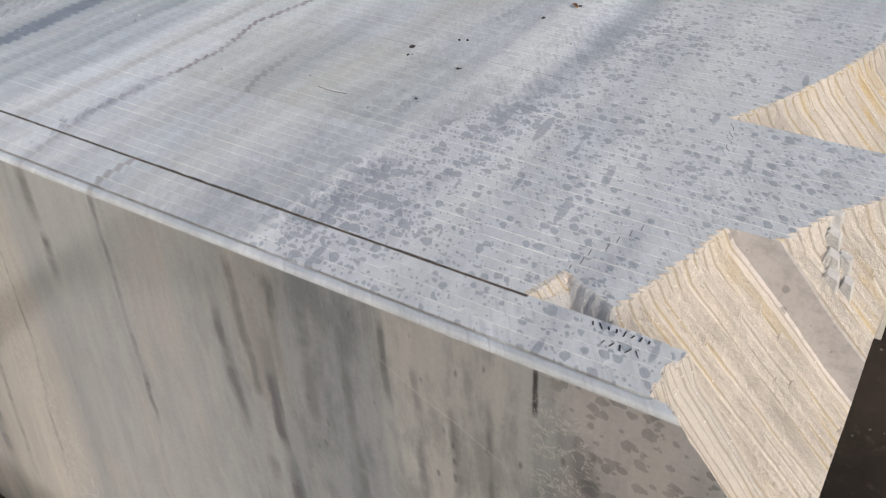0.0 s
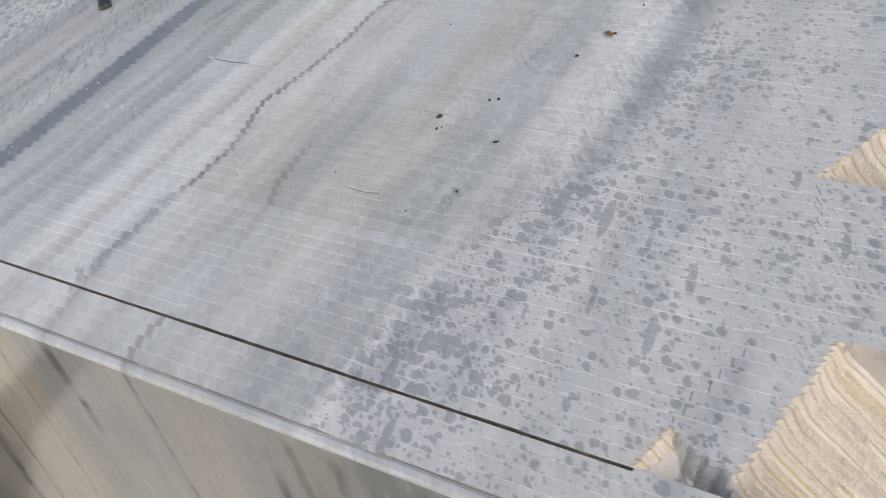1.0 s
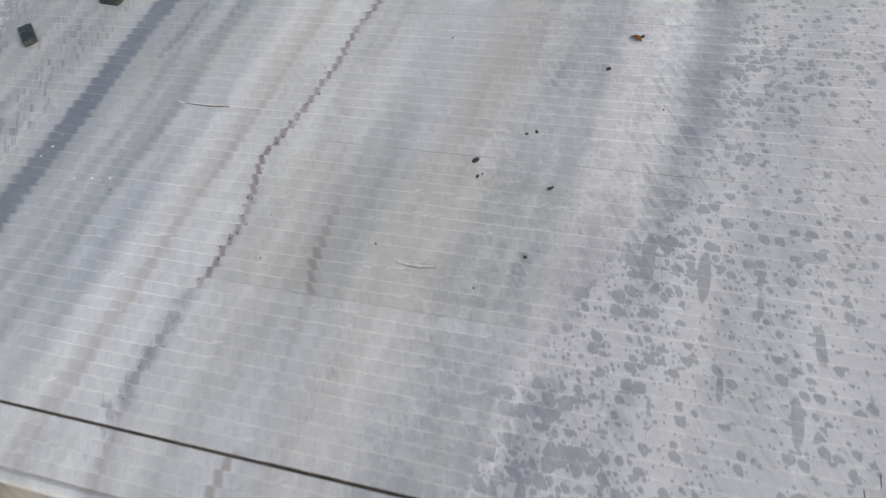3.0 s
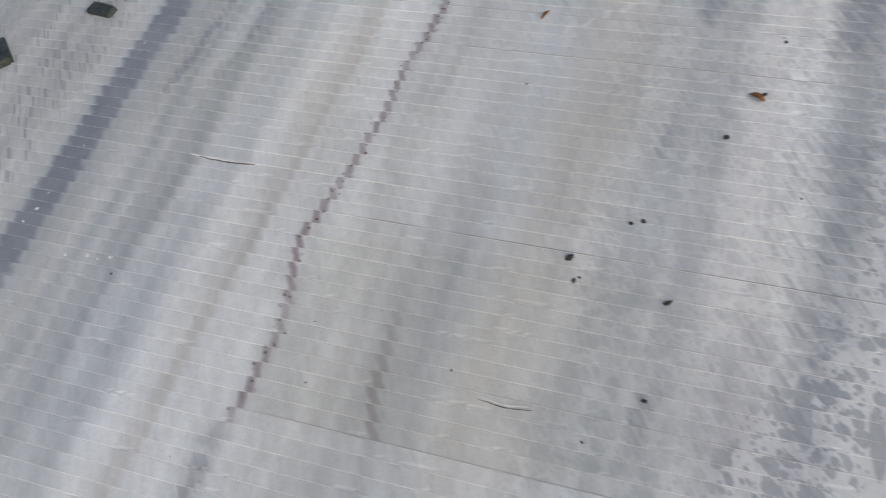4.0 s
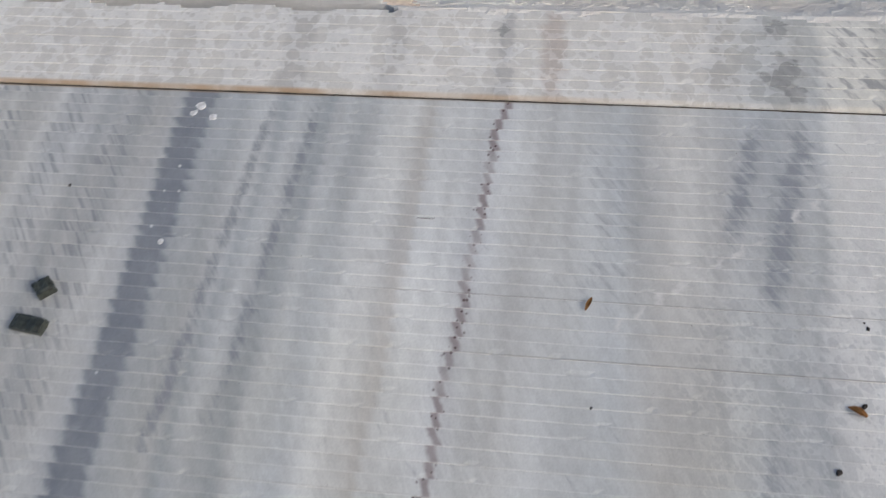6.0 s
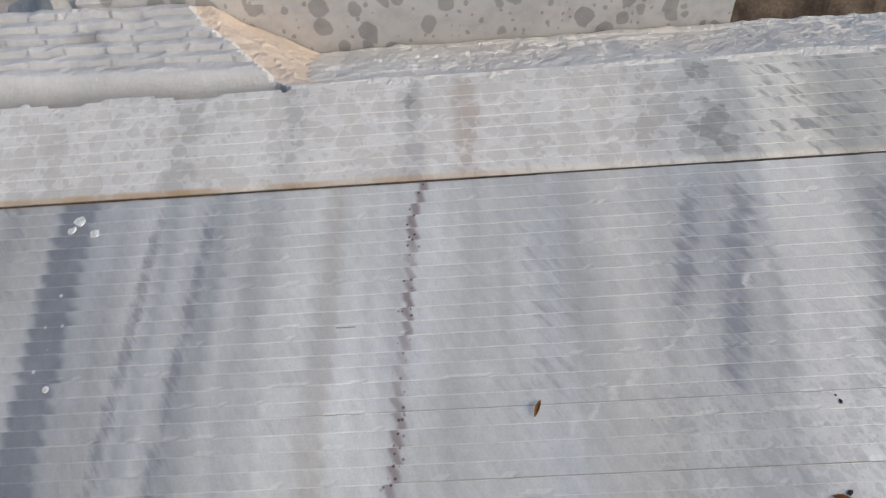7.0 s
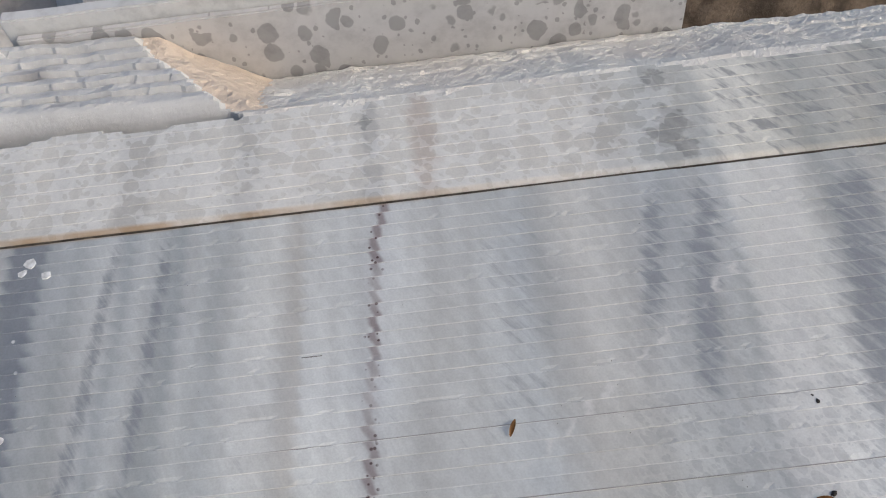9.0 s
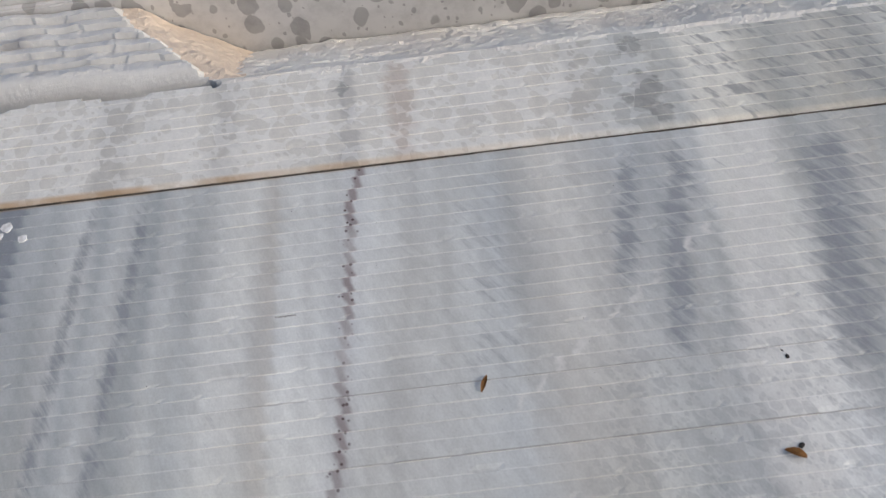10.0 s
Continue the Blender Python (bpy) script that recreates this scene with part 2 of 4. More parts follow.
    mott = g.noise(g.vec(g.mul(g.x, 70.0), g.mul(g.y, 40.0), g.mul(chance, .4)), 1.0, 4.0, .7)
    pep = g.add(g.span(grain, .3, .7, .955, 1.045), g.span(mott, .3, .7, -.055, .055))
    col = g.mix(1.0, col, g.vec(pep, pep, pep), "MULTIPLY")
    # dried drops and dust
    flat = g.vec(g.add(g.x, g.mul(frac, .006)), g.mul(g.y, .80), g.mul(chance, .012))
    rim = g.mul(g.sub(g.noise(g.vec(g.mul(g.x, 9.0), g.mul(g.y, 9.0), 2.0), 1.0, 3.0), .5), .22)
    if rear:
        dust = g.span(g.add(g.x, rim), .14, .03)
        reach = g.span(g.x, -.9, .2, .84, .80)
    else:
        bound = g.ramp(g.y, [(0, .40, 0), (.14, .44, 0), (.27, .50, 0), (.36, .60, 0), (.48, .76, 0), (.58, .90, 0), (.80, .90, 0), (1.0, 1.0, 0)], 0, 1.0)
        bound = g.sub(g.mul(g.make("ShaderNodeSeparateColor", Color=bound).outputs[0], .36), .10)
        east = g.span(g.add(g.sub(g.x, bound), rim), -.03, .05)
        east = g.mul(g.math("MAXIMUM", east, g.span(g.add(g.x, g.mul(rim, .6)), -.10, -.02, 0.0, .38)), g.span(g.y, 1.15, .85))
        west = g.span(g.add(g.x, rim), -.95, -1.02)
        dust = g.mul(g.math("MAXIMUM", east, west), g.span(g.y, .0148, .0156, .12, 1.0))
        reach = g.math("MAXIMUM", g.span(g.x, .06, .40, .80, .46), g.mul(west, .84))
    col = g.mix(g.span(g.y, .0156, .0148, 0.0, .16), col, (.66, .67, .675))
    reach = g.mul(reach, g.span(g.noise(g.vec(g.x, g.y, 7.0), 6.0, 2.0), .3, .7, .72, 1.22))
    grit = g.noise(g.pos, 160.0, 4.0, .7)
    if rear:
        wet = g.math("MAXIMUM", spots(g, g.vec(g.x, g.mul(g.y, .85), 1.0), 44.0, g.mul(reach, 1.02), .45), spots(g, flat, 90.0, g.mul(reach, .6)))
    else:
        dragged = g.vec(g.add(g.x, g.mul(g.y, .10)), g.mul(g.y, .22), 4.0)
        wet = g.math("MAXIMUM", spots(g, flat, 70.0, reach), spots(g, flat, 150.0, g.mul(reach, .70)))
        wet = g.math("MAXIMUM", wet, spots(g, dragged, 34.0, g.mul(reach, .42), .3))
    film = g.mul(g.span(g.noise(g.vec(g.mul(g.x, 14.0), g.mul(g.y, 8.0), 4.0), 1.0, 4.0), .3, .7, .55, .95), dust)
    pale = g.mix(.5, g.mix(g.span(grit, .3, .7), (.60, .605, .60), (.72, .72, .71)), g.mix(1.0, col, (1.15, 1.15, 1.14), "MULTIPLY"))
    clean = g.mix(1.0, col, (.86, .855, .845), "MULTIPLY") if rear else g.mix(.40, g.mix(1.0, col, (.69, .71, .73), "MULTIPLY"), (.34, .355, .37))
    col = g.mix(dust, col, g.mix(g.mul(wet, .75 if rear else g.span(grit, .3, .7, .75, 1.0)), g.mix(film, col, pale), clean))

    # white broken lines along the lips of the saw steps
    lip = g.mul(g.span(frac, .0, .07, 1.0, 0.0), g.span(g.noise(g.vec(g.mul(g.x, 26.0), g.mul(chance, 50.0), 0.0), 1.0, 4.0, .75), .40, .62, 0.0, 1.0))
    col = g.mix(g.mul(lip, .9 if rear else g.span(g.x, .0, .3, .52, .42)), col, (.76, .76, .75))
    if not rear:
        # darker saw lines, dirt being only their strength: place, from, to, strength
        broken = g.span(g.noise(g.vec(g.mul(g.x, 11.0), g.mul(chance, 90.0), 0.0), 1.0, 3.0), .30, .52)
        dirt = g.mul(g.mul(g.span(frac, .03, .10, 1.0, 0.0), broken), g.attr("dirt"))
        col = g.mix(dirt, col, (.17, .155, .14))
        # a duller patch between two of these lines
        dull = g.mul(g.mul(g.span(g.y, .2970, .2976), g.span(g.y, .55, .50)), g.mul(g.span(g.x, -.36, -.30), g.span(g.x, .12, .02)))
        col = g.mix(g.mul(dull, .8), col, g.mix(1.0, col, (.90, .895, .86), "MULTIPLY"))
    # dark shadow line painted in at the foot of some steps
    foot = g.mul(g.span(frac, .93, 1.0), g.span(g.noise(g.vec(g.mul(g.x, 6.0), g.mul(chance, 90.0), 3.0), 1.0, 3.0), .50, .72))
    col = g.mix(g.mul(foot, .5), col, (.25, .22, .19))
    if not rear:
        # fine dark hairs where the corner begins to break away
        k = g.sub(g.sub(g.x, .408), g.mul(g.sub(g.y, .145), .30))
        k = g.math("ABSOLUTE", g.add(k, g.add(g.mul(g.sub(frac, .5), .007), g.mul(g.sub(chance, .5), .012))))
        hair = g.mul(g.mul(g.span(k, .0003, .0010, 1.0, 0.0), g.mul(g.span(frac, .1, .2), g.span(frac, .95, .75))), g.mul(g.span(g.y, .145, .15), g.span(g.y, .275, .25)))
        k2 = g.sub(g.add(g.x, .0), g.add(.464, g.mul(g.sub(.51, g.y), .2)))
        k2 = g.math("ABSOLUTE", g.add(k2, g.add(g.mul(g.sub(frac, .5), .008), g.mul(g.sub(wob, .5), .02))))
        hair = g.math("MAXIMUM", hair, g.mul(g.span(k2, .0003, .0010, 1.0, 0.0), g.mul(g.span(g.y, .44, .46), g.span(g.y, .535, .525))))
        col = g.mix(g.mul(hair, .85), col, (.09, .085, .08))
    # rust along the back cut
    rust = g.mul(g.span(g.math("ABSOLUTE", g.sub(g.y, BACKCUT)), .003, .009, 1.0, 0.0), g.mul(g.span(g.x, .0, -.45, .15, 1.0), g.span(g.noise(g.pos, 9.0, 3.0), .3, .6, .3, 1.0)))
    col = g.mix(g.mul(rust, .75), col, (.36, .23, .11))

    bump = g.add(g.mul(grit, .4), g.mul(g.noise(g.vec(g.mul(g.x, 12.0), g.mul(g.y, 90.0), chance), 1.0, 3.0), .6))
    rough = g.sub(g.add(g.span(grit, .3, .7, .36, .52), g.mul(dust, .12)), g.mul(g.mul(wet, dust), .10))
    return g.done(col, rough, bump, .35, .0012, .5)


def split_marble(name, tint, yellow, ribs, relief=.006):
    """Broken or ribbed cream marble, clean of grey dust."""
    g = Nodes(name)
    big = g.noise(g.pos, 7.0, 4.0, .6)
    fine = g.noise(g.pos, 120.0, 5.0, .7)
    along = g.noise(g.vec(g.mul(g.x, 6.0), g.mul(g.y, 60.0), g.mul(g.z, 6.0)), 1.0, 4.0, .6)
    col = g.mix(g.span(big, .3, .7), tuple(c * .90 for c in tint), tuple(min(.85, c * 1.08) for c in tint))
    col = g.mix(g.mul(g.span(fine, .35, .7), .35), col, tuple(c * .80 for c in tint))
    if ribs:
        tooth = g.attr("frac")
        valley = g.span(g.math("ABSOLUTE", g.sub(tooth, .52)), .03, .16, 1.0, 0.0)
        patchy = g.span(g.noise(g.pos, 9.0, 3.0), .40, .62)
        # grey-brown line down each rib valley: its shade is put into the colour
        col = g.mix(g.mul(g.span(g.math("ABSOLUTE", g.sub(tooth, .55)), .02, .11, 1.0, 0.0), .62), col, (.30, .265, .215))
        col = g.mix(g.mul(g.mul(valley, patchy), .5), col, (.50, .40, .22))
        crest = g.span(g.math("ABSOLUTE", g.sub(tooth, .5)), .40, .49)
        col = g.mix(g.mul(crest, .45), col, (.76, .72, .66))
    stain = g.mul(g.span(along if ribs else big, .52, .70), g.span(g.noise(g.pos, 3.2, 2.0), .38, .6))
    col = g.mix(g.mul(stain, yellow), col, (.60, .47, .24))
    grey = g.span(g.noise(g.vec(g.mul(g.x, 9.0), g.mul(g.y, 22.0), g.mul(g.z, 9.0)), 1.0, 4.0, .6), .55, .75)
    col = g.mix(g.mul(grey, (.42 if ribs else .22) if relief > .003 else .75), col, (.36, .35, .345))
    d, c = g.cells(g.pos, 210.0)
    glint = g.mul(g.span(d, .15, .3, 1.0, 0.0), g.math("GREATER_THAN", g.make("ShaderNodeSeparateColor", Color=c).outputs[0], .88))
    col = g.mix(g.mul(glint, .6), col, (.82, .80, .76))
    bump = g.add(g.mul(fine, .8), g.mul(big, 1.2))
    bump = g.add(bump, g.mul(g.noise(g.pos, 40.0, 4.0, .7), 1.0))
    return g.done(col, .62, bump, .8, relief, .35)


# the front's own bands from west to east: place, grey, warmth
BANDS_F = [(-1.45, .34, .03), (-.80, .27, .05), (-.70, .35, .06), (-.64, .29, .06), (-.60, .40, .08), (-.53, .47, .11), (-.47, .53, .12), (-.42, .49, .10), (-.385, .46, .05),
           (-.355, .40, .02), (-.32, .45, .03), (-.24, .47, .03), (-.10, .475, .035), (-.03, .46, .03), (.02, .38, .01), (.05, .43, .02), (.085, .32, -.01), (.13, .36, .0),
           (.19, .33, -.01), (.245, .36, .01), (.275, .49, .07), (.34, .48, .07), (.41, .48, .07), (.445, .42, .04), (.49, .39, .04), (.70, .42, .05)]


def front_marble():
    """The wire-sawn front: warm grey and cream, with upright bands and a low polish."""
    g = Nodes("wire_sawn_marble")
    down = g.sub(1.1, g.z)
    bend = g.mul(g.sub(g.noise(g.vec(g.mul(g.x, 5.0), 0.0, g.mul(g.z, 2.4)), 1.0, 3.0), .5), .06)
    u = g.add(g.add(g.x, g.mul(down, g.span(g.x, -.6, -.05, .17, .0, False))), g.mul(bend, g.span(down, 0.0, .2)))
    west = g.ramp(u, BANDS_F[:14], -1.45, -.03)
    east = g.ramp(u, BANDS_F[13:], -.03, .70)
    col = g.mix(g.math("GREATER_THAN", u, -.03), west, east)
    # cloudy mottling, drawn out a little along the bands
    cloud = g.noise(g.vec(g.mul(u, 22.0), 2.0, g.mul(g.z, 7.0)), 1.0, 5.0, .62)
    col = g.mix(g.mul(g.span(cloud, .42, .64), g.span(u, -.08, .06, .22, .80)), col, g.mix(1.0, col, (.62, .63, .65), "MULTIPLY"))
    flame = g.noise(g.vec(g.mul(u, 9.0), 9.0, g.mul(g.z, 1.6)), 1.0, 3.0)
    col = g.mix(g.span(flame, .48, .70, 0.0, .30), col, (.58, .49, .41))
    thread = g.noise(g.vec(g.mul(u, 70.0), 5.0, g.mul(g.z, 3.0)), 1.0, 3.0, .55)
    tone = g.span(thread, .3, .7, .87, .95)
    col = g.mix(1.0, col, g.vec(tone, tone, tone), "MULTIPLY")
    # broken dark streaks: place, half width, depth, upper and lower end
    grain = g.noise(g.vec(g.mul(u, 60.0), 8.0, g.mul(g.z, 14.0)), 1.0, 4.0, .6)
    dark = 0.0
    for place, width, depth, top, low in ((-.318, .012, .60, 1.12, .95), (-.312, .009, .85, 1.0, .88), (-.180, .006, .62, 1.12, .62), (-.640, .016, .70, 1.10, .2), (-.560, .006, .45, .95, .2), (-.440, .004, .4, 1.1, .3),
                                          (.008, .010, .60, 1.02, .76), (.046, .008, .50, 1.09, .66), (.078, .012, .75, .98, .60), (.104, .009, .60, 1.09, .90), (.150, .010, .45, 1.06, .80), (.205, .007, .45, 1.06, .7),
                                          (.262, .005, .55, 1.09, .93), (.300, .006, .45, 1.04, .7), (.345, .006, .5, 1.0, .6), (.392, .005, .4, 1.05, .6), (.500, .014, .55, 1.04, .85)):
        way = g.mul(g.sub(g.noise(g.vec(place * 40, 1.0, g.mul(g.z, 5.0)), 1.0, 3.0), .5), .022)
        o = g.add(g.math("ABSOLUTE", g.add(g.sub(u, place), way)), g.mul(g.sub(grain, .5), width * 2.2))
        there = g.mul(g.mul(g.span(g.z, top, top - .03), g.span(g.z, low, low + .08)), g.span(g.noise(g.vec(place * 30, 3.0, g.mul(g.z, 11.0)), 1.0, 3.0), .40, .58, .30, 1.0))
        dark = g.math("MAXIMUM", dark, g.mul(g.mul(g.span(o, width * .15, width * 1.5, 1.0, 0.0), there), min(1.0, depth * 1.25)))
    col = g.mix(dark, col, (.125, .118, .118))
    # the black split under the edge
    o = g.math("ABSOLUTE", g.add(g.sub(g.x, .443), g.mul(g.sub(cloud, .5), .012)))
    col = g.mix(g.mul(g.span(o, .0012, .0050, .9, 0.0), g.span(down, .055, .075, 1.0, 0.0)), col, (.055, .045, .045))
    # small dark flecks
    dd, dc = g.cells(g.vec(g.mul(u, 90.0), 3.0, g.mul(g.z, 36.0)), 1.0)
    fleck = g.mul(g.span(dd, .12, .30, 1.0, 0.0), g.mul(g.math("GREATER_THAN", g.make("ShaderNodeSeparateColor", Color=dc).outputs[0], .86), g.span(u, .0, .2, .12, 1.0)))
    col = g.mix(g.mul(fleck, .6), col, (.15, .14, .14))
    # a thin pale healed crack
    o = g.math("ABSOLUTE", g.add(g.sub(g.add(g.z, g.mul(g.x, .55)), 1.16), g.mul(g.sub(flame, .5), .03)))
    col = g.mix(g.mul(g.span(o, .0004, .0018, .35, 0.0), g.mul(g.span(g.x, .24, .28), g.span(g.x, .42, .38))), col, (.62, .58, .54))
    # drops dried near the broken end, and pale scaly splashes
    face = g.vec(g.x, g.mul(g.z, 1.2), 0.0)
    edge = g.mul(g.sub(g.noise(face, 11.0, 3.0), .5), .12)
    zone = g.span(g.add(g.add(g.x, g.mul(down, -.35)), edge), .44, .48)
    wet = spots(g, face, 62.0, .70, .6)
    pale = g.mix(.38, col, (.56, .50, .455))
    col = g.mix(g.mul(zone, .85), col, g.mix(wet, pale, g.mix(1.0, col, (.80, .785, .78), "MULTIPLY")))
    scale = g.noise(face, 48.0, 4.0, .55, 1.2)
    ring = g.span(g.math("ABSOLUTE", g.sub(scale, .53)), .008, .03, 1.0, 0.0)
    there = g.mul(g.span(g.math("ABSOLUTE", g.sub(g.x, .475)), .02, .05, 1.0, 0.0), g.span(down, .02, .06))
    there = g.math("MAXIMUM", there, g.mul(g.span(g.math("ABSOLUTE", g.add(g.x, .53)), .04, .08, 1.0, 0.0), g.span(down, .10, .16)))
    col = g.mix(g.mul(g.mul(ring, there), .55), col, (.62, .56, .51))
    # the bruised upper edge
    lip = g.span(g.add(down, g.mul(g.sub(cloud, .5), .006)), .002, .008, 1.0, 0.0)
    col = g.mix(g.mul(lip, .40), col, (.58, .57, .56))
    fine = g.noise(g.pos, 140.0, 4.0, .65)
    pep = g.span(fine, .3, .7, .955, 1.045)
    col = g.mix(1.0, col, g.vec(pep, pep, pep), "MULTIPLY")
    bump = g.add(g.mul(fine, .3), g.noise(g.vec(g.mul(g.x, 4.0), 0.0, g.mul(g.z, 60.0)), 1.0, 3.0))
    return g.done(col, g.span(fine, .3, .7, .10, .17), bump, .03, .001, .5)


def plain_stone(name, dark, light, scale, rough=.8, rise=.01, drops=0.0):
    g = Nodes(name)
    a = g.noise(g.pos, scale, 6.0, .62)
    b = g.noise(g.pos, scale * 9, 5.0, .7)
    col = g.mix(g.span(a, .3, .7), dark, light)
    col = g.mix(g.span(b, .4, .75, 0.0, .5), col, tuple(c * .6 for c in dark))
    if drops:
        face = g.vec(g.x, g.mul(g.z, .75), 0.0)
        w = g.math("MAXIMUM", spots(g, face, 31.0, drops, .4), spots(g, face, 70.0, drops * .5))
        col = g.mix(g.mul(w, .85), col, g.mix(1.0, col, (.57, .565, .57), "MULTIPLY"))
        run = g.noise(g.vec(g.mul(g.x, 26.0), 1.0, g.mul(g.z, 3.0)), 1.0, 3.0)
        col = g.mix(g.span(run, .55, .8, 0.0, .35), col, (.33, .31, .30))
    return g.done(col, rough, g.add(g.mul(a, 1.0), g.mul(b, .5)), .6, rise, .3)


def earth():
    g = Nodes("dark_earth")
    a = g.noise(g.pos, 1.7, 7.0, .65)
    b = g.noise(g.pos, 22.0, 6.0, .7)
    col = g.mix(g.span(a, .3, .7), (.016, .013, .011), (.045, .036, .028))
    col = g.mix(g.span(b, .55, .8, 0.0, .7), col, (.08, .066, .052))
    d, c = g.cells(g.pos, 31.0)
    bit = g.mul(g.span(d, .12, .2, 1.0, 0.0), g.math("GREATER_THAN", g.make("ShaderNodeSeparateColor", Color=c).outputs[0], .9))
    col = g.mix(g.mul(bit, .7), col, (.24, .22, .19))
    return g.done(col, .93, g.add(a, g.mul(b, .4)), .8, .03, .2)


def plain(name, color, rough=.6, vary=.25, scale=90.0):
    g = Nodes(name)
    n = g.noise(g.pos, scale, 4.0, .65)
    lo, hi = tuple(c * (1 - vary) for c in color), tuple(min(.9, c * (1 + vary)) for c in color)
    return g.done(g.mix(g.span(n, .3, .7), lo, hi), rough, n, .4, .001, .4)


M_TOP = sawn_marble("sawn_marble")
M_REAR = sawn_marble("spotted_sawn_marble", True)
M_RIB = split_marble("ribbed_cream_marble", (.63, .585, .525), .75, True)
M_LEDGE = split_marble("rough_white_marble", (.85, .81, .75), .10, False, .007)
M_WARM = split_marble("fresh_break_marble", (.78, .66, .54), .3, False)
M_CUT = plain("dark_saw_cut", (.15, .13, .11), .9, .4, 60.0)
M_RISER = plain_stone("smooth_riser_marble", (.55, .515, .485), (.64, .605, .575), 8.0, .55, .0006, .17)
M_GREYBREAK = split_marble("grey_broken_marble", (.58, .575, .56), .15, False)
M_REMNANT = split_marble("grey_ribbed_marble", (.66, .66, .645), .1, False, .0022)
M_FRONT = front_marble()
M_SLAB = plain_stone("spotted_slab_marble", (.55, .545, .535), (.67, .66, .645), 2.6, .45, .0006, .56)
M_SLABTOP = plain_stone("slab_edge_marble", (.60, .605, .60), (.72, .72, .70), 4.0, .6, .002)
M_RUBBLE = plain_stone("rubble_marble", (.48, .47, .45), (.67, .655, .63), 5.0, .85, .012)
M_GREYROCK = plain_stone("grey_rock", (.36, .35, .34), (.50, .485, .465), 3.0, .85, .01)
M_BANK = plain_stone("brown_bank_soil", (.06, .046, .034), (.20, .155, .115), 13.0, .95, .012)
M_EARTH = earth()
M_CHIP = plain("dark_green_stone", (.038, .044, .038), .42, .55, 160.0)
M_LEAF = plain("dry_leaf", (.30, .15, .05), .7)
M_GRIT = plain("dark_grit", (.035, .030, .028), .8)
M_INK = plain("black_marker_ink", (.035, .035, .04), .55)
M_FLAKE = plain("white_marble_flake", (.74, .74, .72), .7)
M_SLIT = plain("shaded_slit", (.10, .09, .085), .9)


# ---------------------------------------------------------------- mesh helpers
def part(name, bm, material, parent=None, label=""):
    """Links a bmesh as one mesh object, under parent if given."""
    data = bpy.data.meshes.new(name)
    bm.to_mesh(data)
    bm.free()
    data.materials.append(material)
    ob = new(name, data)
    ob.parent = parent
    if label:
        ob["label"] = label
    return ob


def thing(name, label, category, at=(0, 0, 0), group="", kind=""):
    ob = new(name)
    ob.empty_display_size = .05
    ob.location = at
    return tagged(ob, label, category, group, kind)


def lattice(a, b, seed):
    """Smooth random values over the plane, between 0 and 1."""
    i, j = np.floor(a).astype(int), np.floor(b).astype(int)
    f, h = a - i, b - j
    f, h = f * f * (3 - 2 * f), h * h * (3 - 2 * h)

    def pick(p, q):
        n = (p * 374761393 + q * 668265263 + seed * 974634777) & 0xFFFFFFFF
        n = ((n ^ (n >> 13)) * 1274126177) & 0xFFFFFFFF
        return ((n ^ (n >> 16)) & 0xFFFF) / 65535.0
    return (pick(i, j) * (1 - f) + pick(i + 1, j) * f) * (1 - h) + (pick(i, j + 1) * (1 - f) + pick(i + 1, j + 1) * f) * h


def rough2(a, b, seed, octaves=4, gain=.5):
    """Layered random relief, about -0.5 to 0.5."""
    total, amp, norm = 0.0, 1.0, 0.0
    for k in range(octaves):
        total = total + amp * (lattice(a * 2 ** k, b * 2 ** k, seed + 17 * k) - .5)
        norm, amp = norm + amp, amp * gain
    return total / norm


# ---------------------------------------------------------------- the block
TOP, X0, X1, Y1 = 1.1, -1.45, .700, 1.545
rng = np.random.default_rng(7)
seams = [0.0, .015, .033, .051, .069, GROOVE]
for stop, count in ((.2972, 12), (.5446, 14), (.8300, 16), (.9035, 4), (BACKCUT, 17), (LEDGE, 9)):
    start = seams[-1]
    for i in range(1, count):
        seams.append(start + (stop - start) * i / count + rng.normal(0, .0006))
    seams.append(stop)
seams = np.array(seams)
drop = rng.uniform(.0003, .0009, len(seams))
shade = rng.uniform(0, 1, len(seams) + 1)

# where the top breaks off at the east end, strip by strip
EDGE = [(0, .583), (.0145, .572), (.0155, .552), (.033, .547), (.0335, .552), (.060, .546), (.070, .556), (.088, .563), (.0895, .452), (.112, .478), (.146, .491),
        (.2972, .532), (.2985, .588), (.378, .626), (.433, .668), (.465, .690), (.538, .700), (.5405, .459), (.56, .470), (.618, .503), (.725, .545), (.861, .585),
        (1.10, .690), (1.56, .705)]


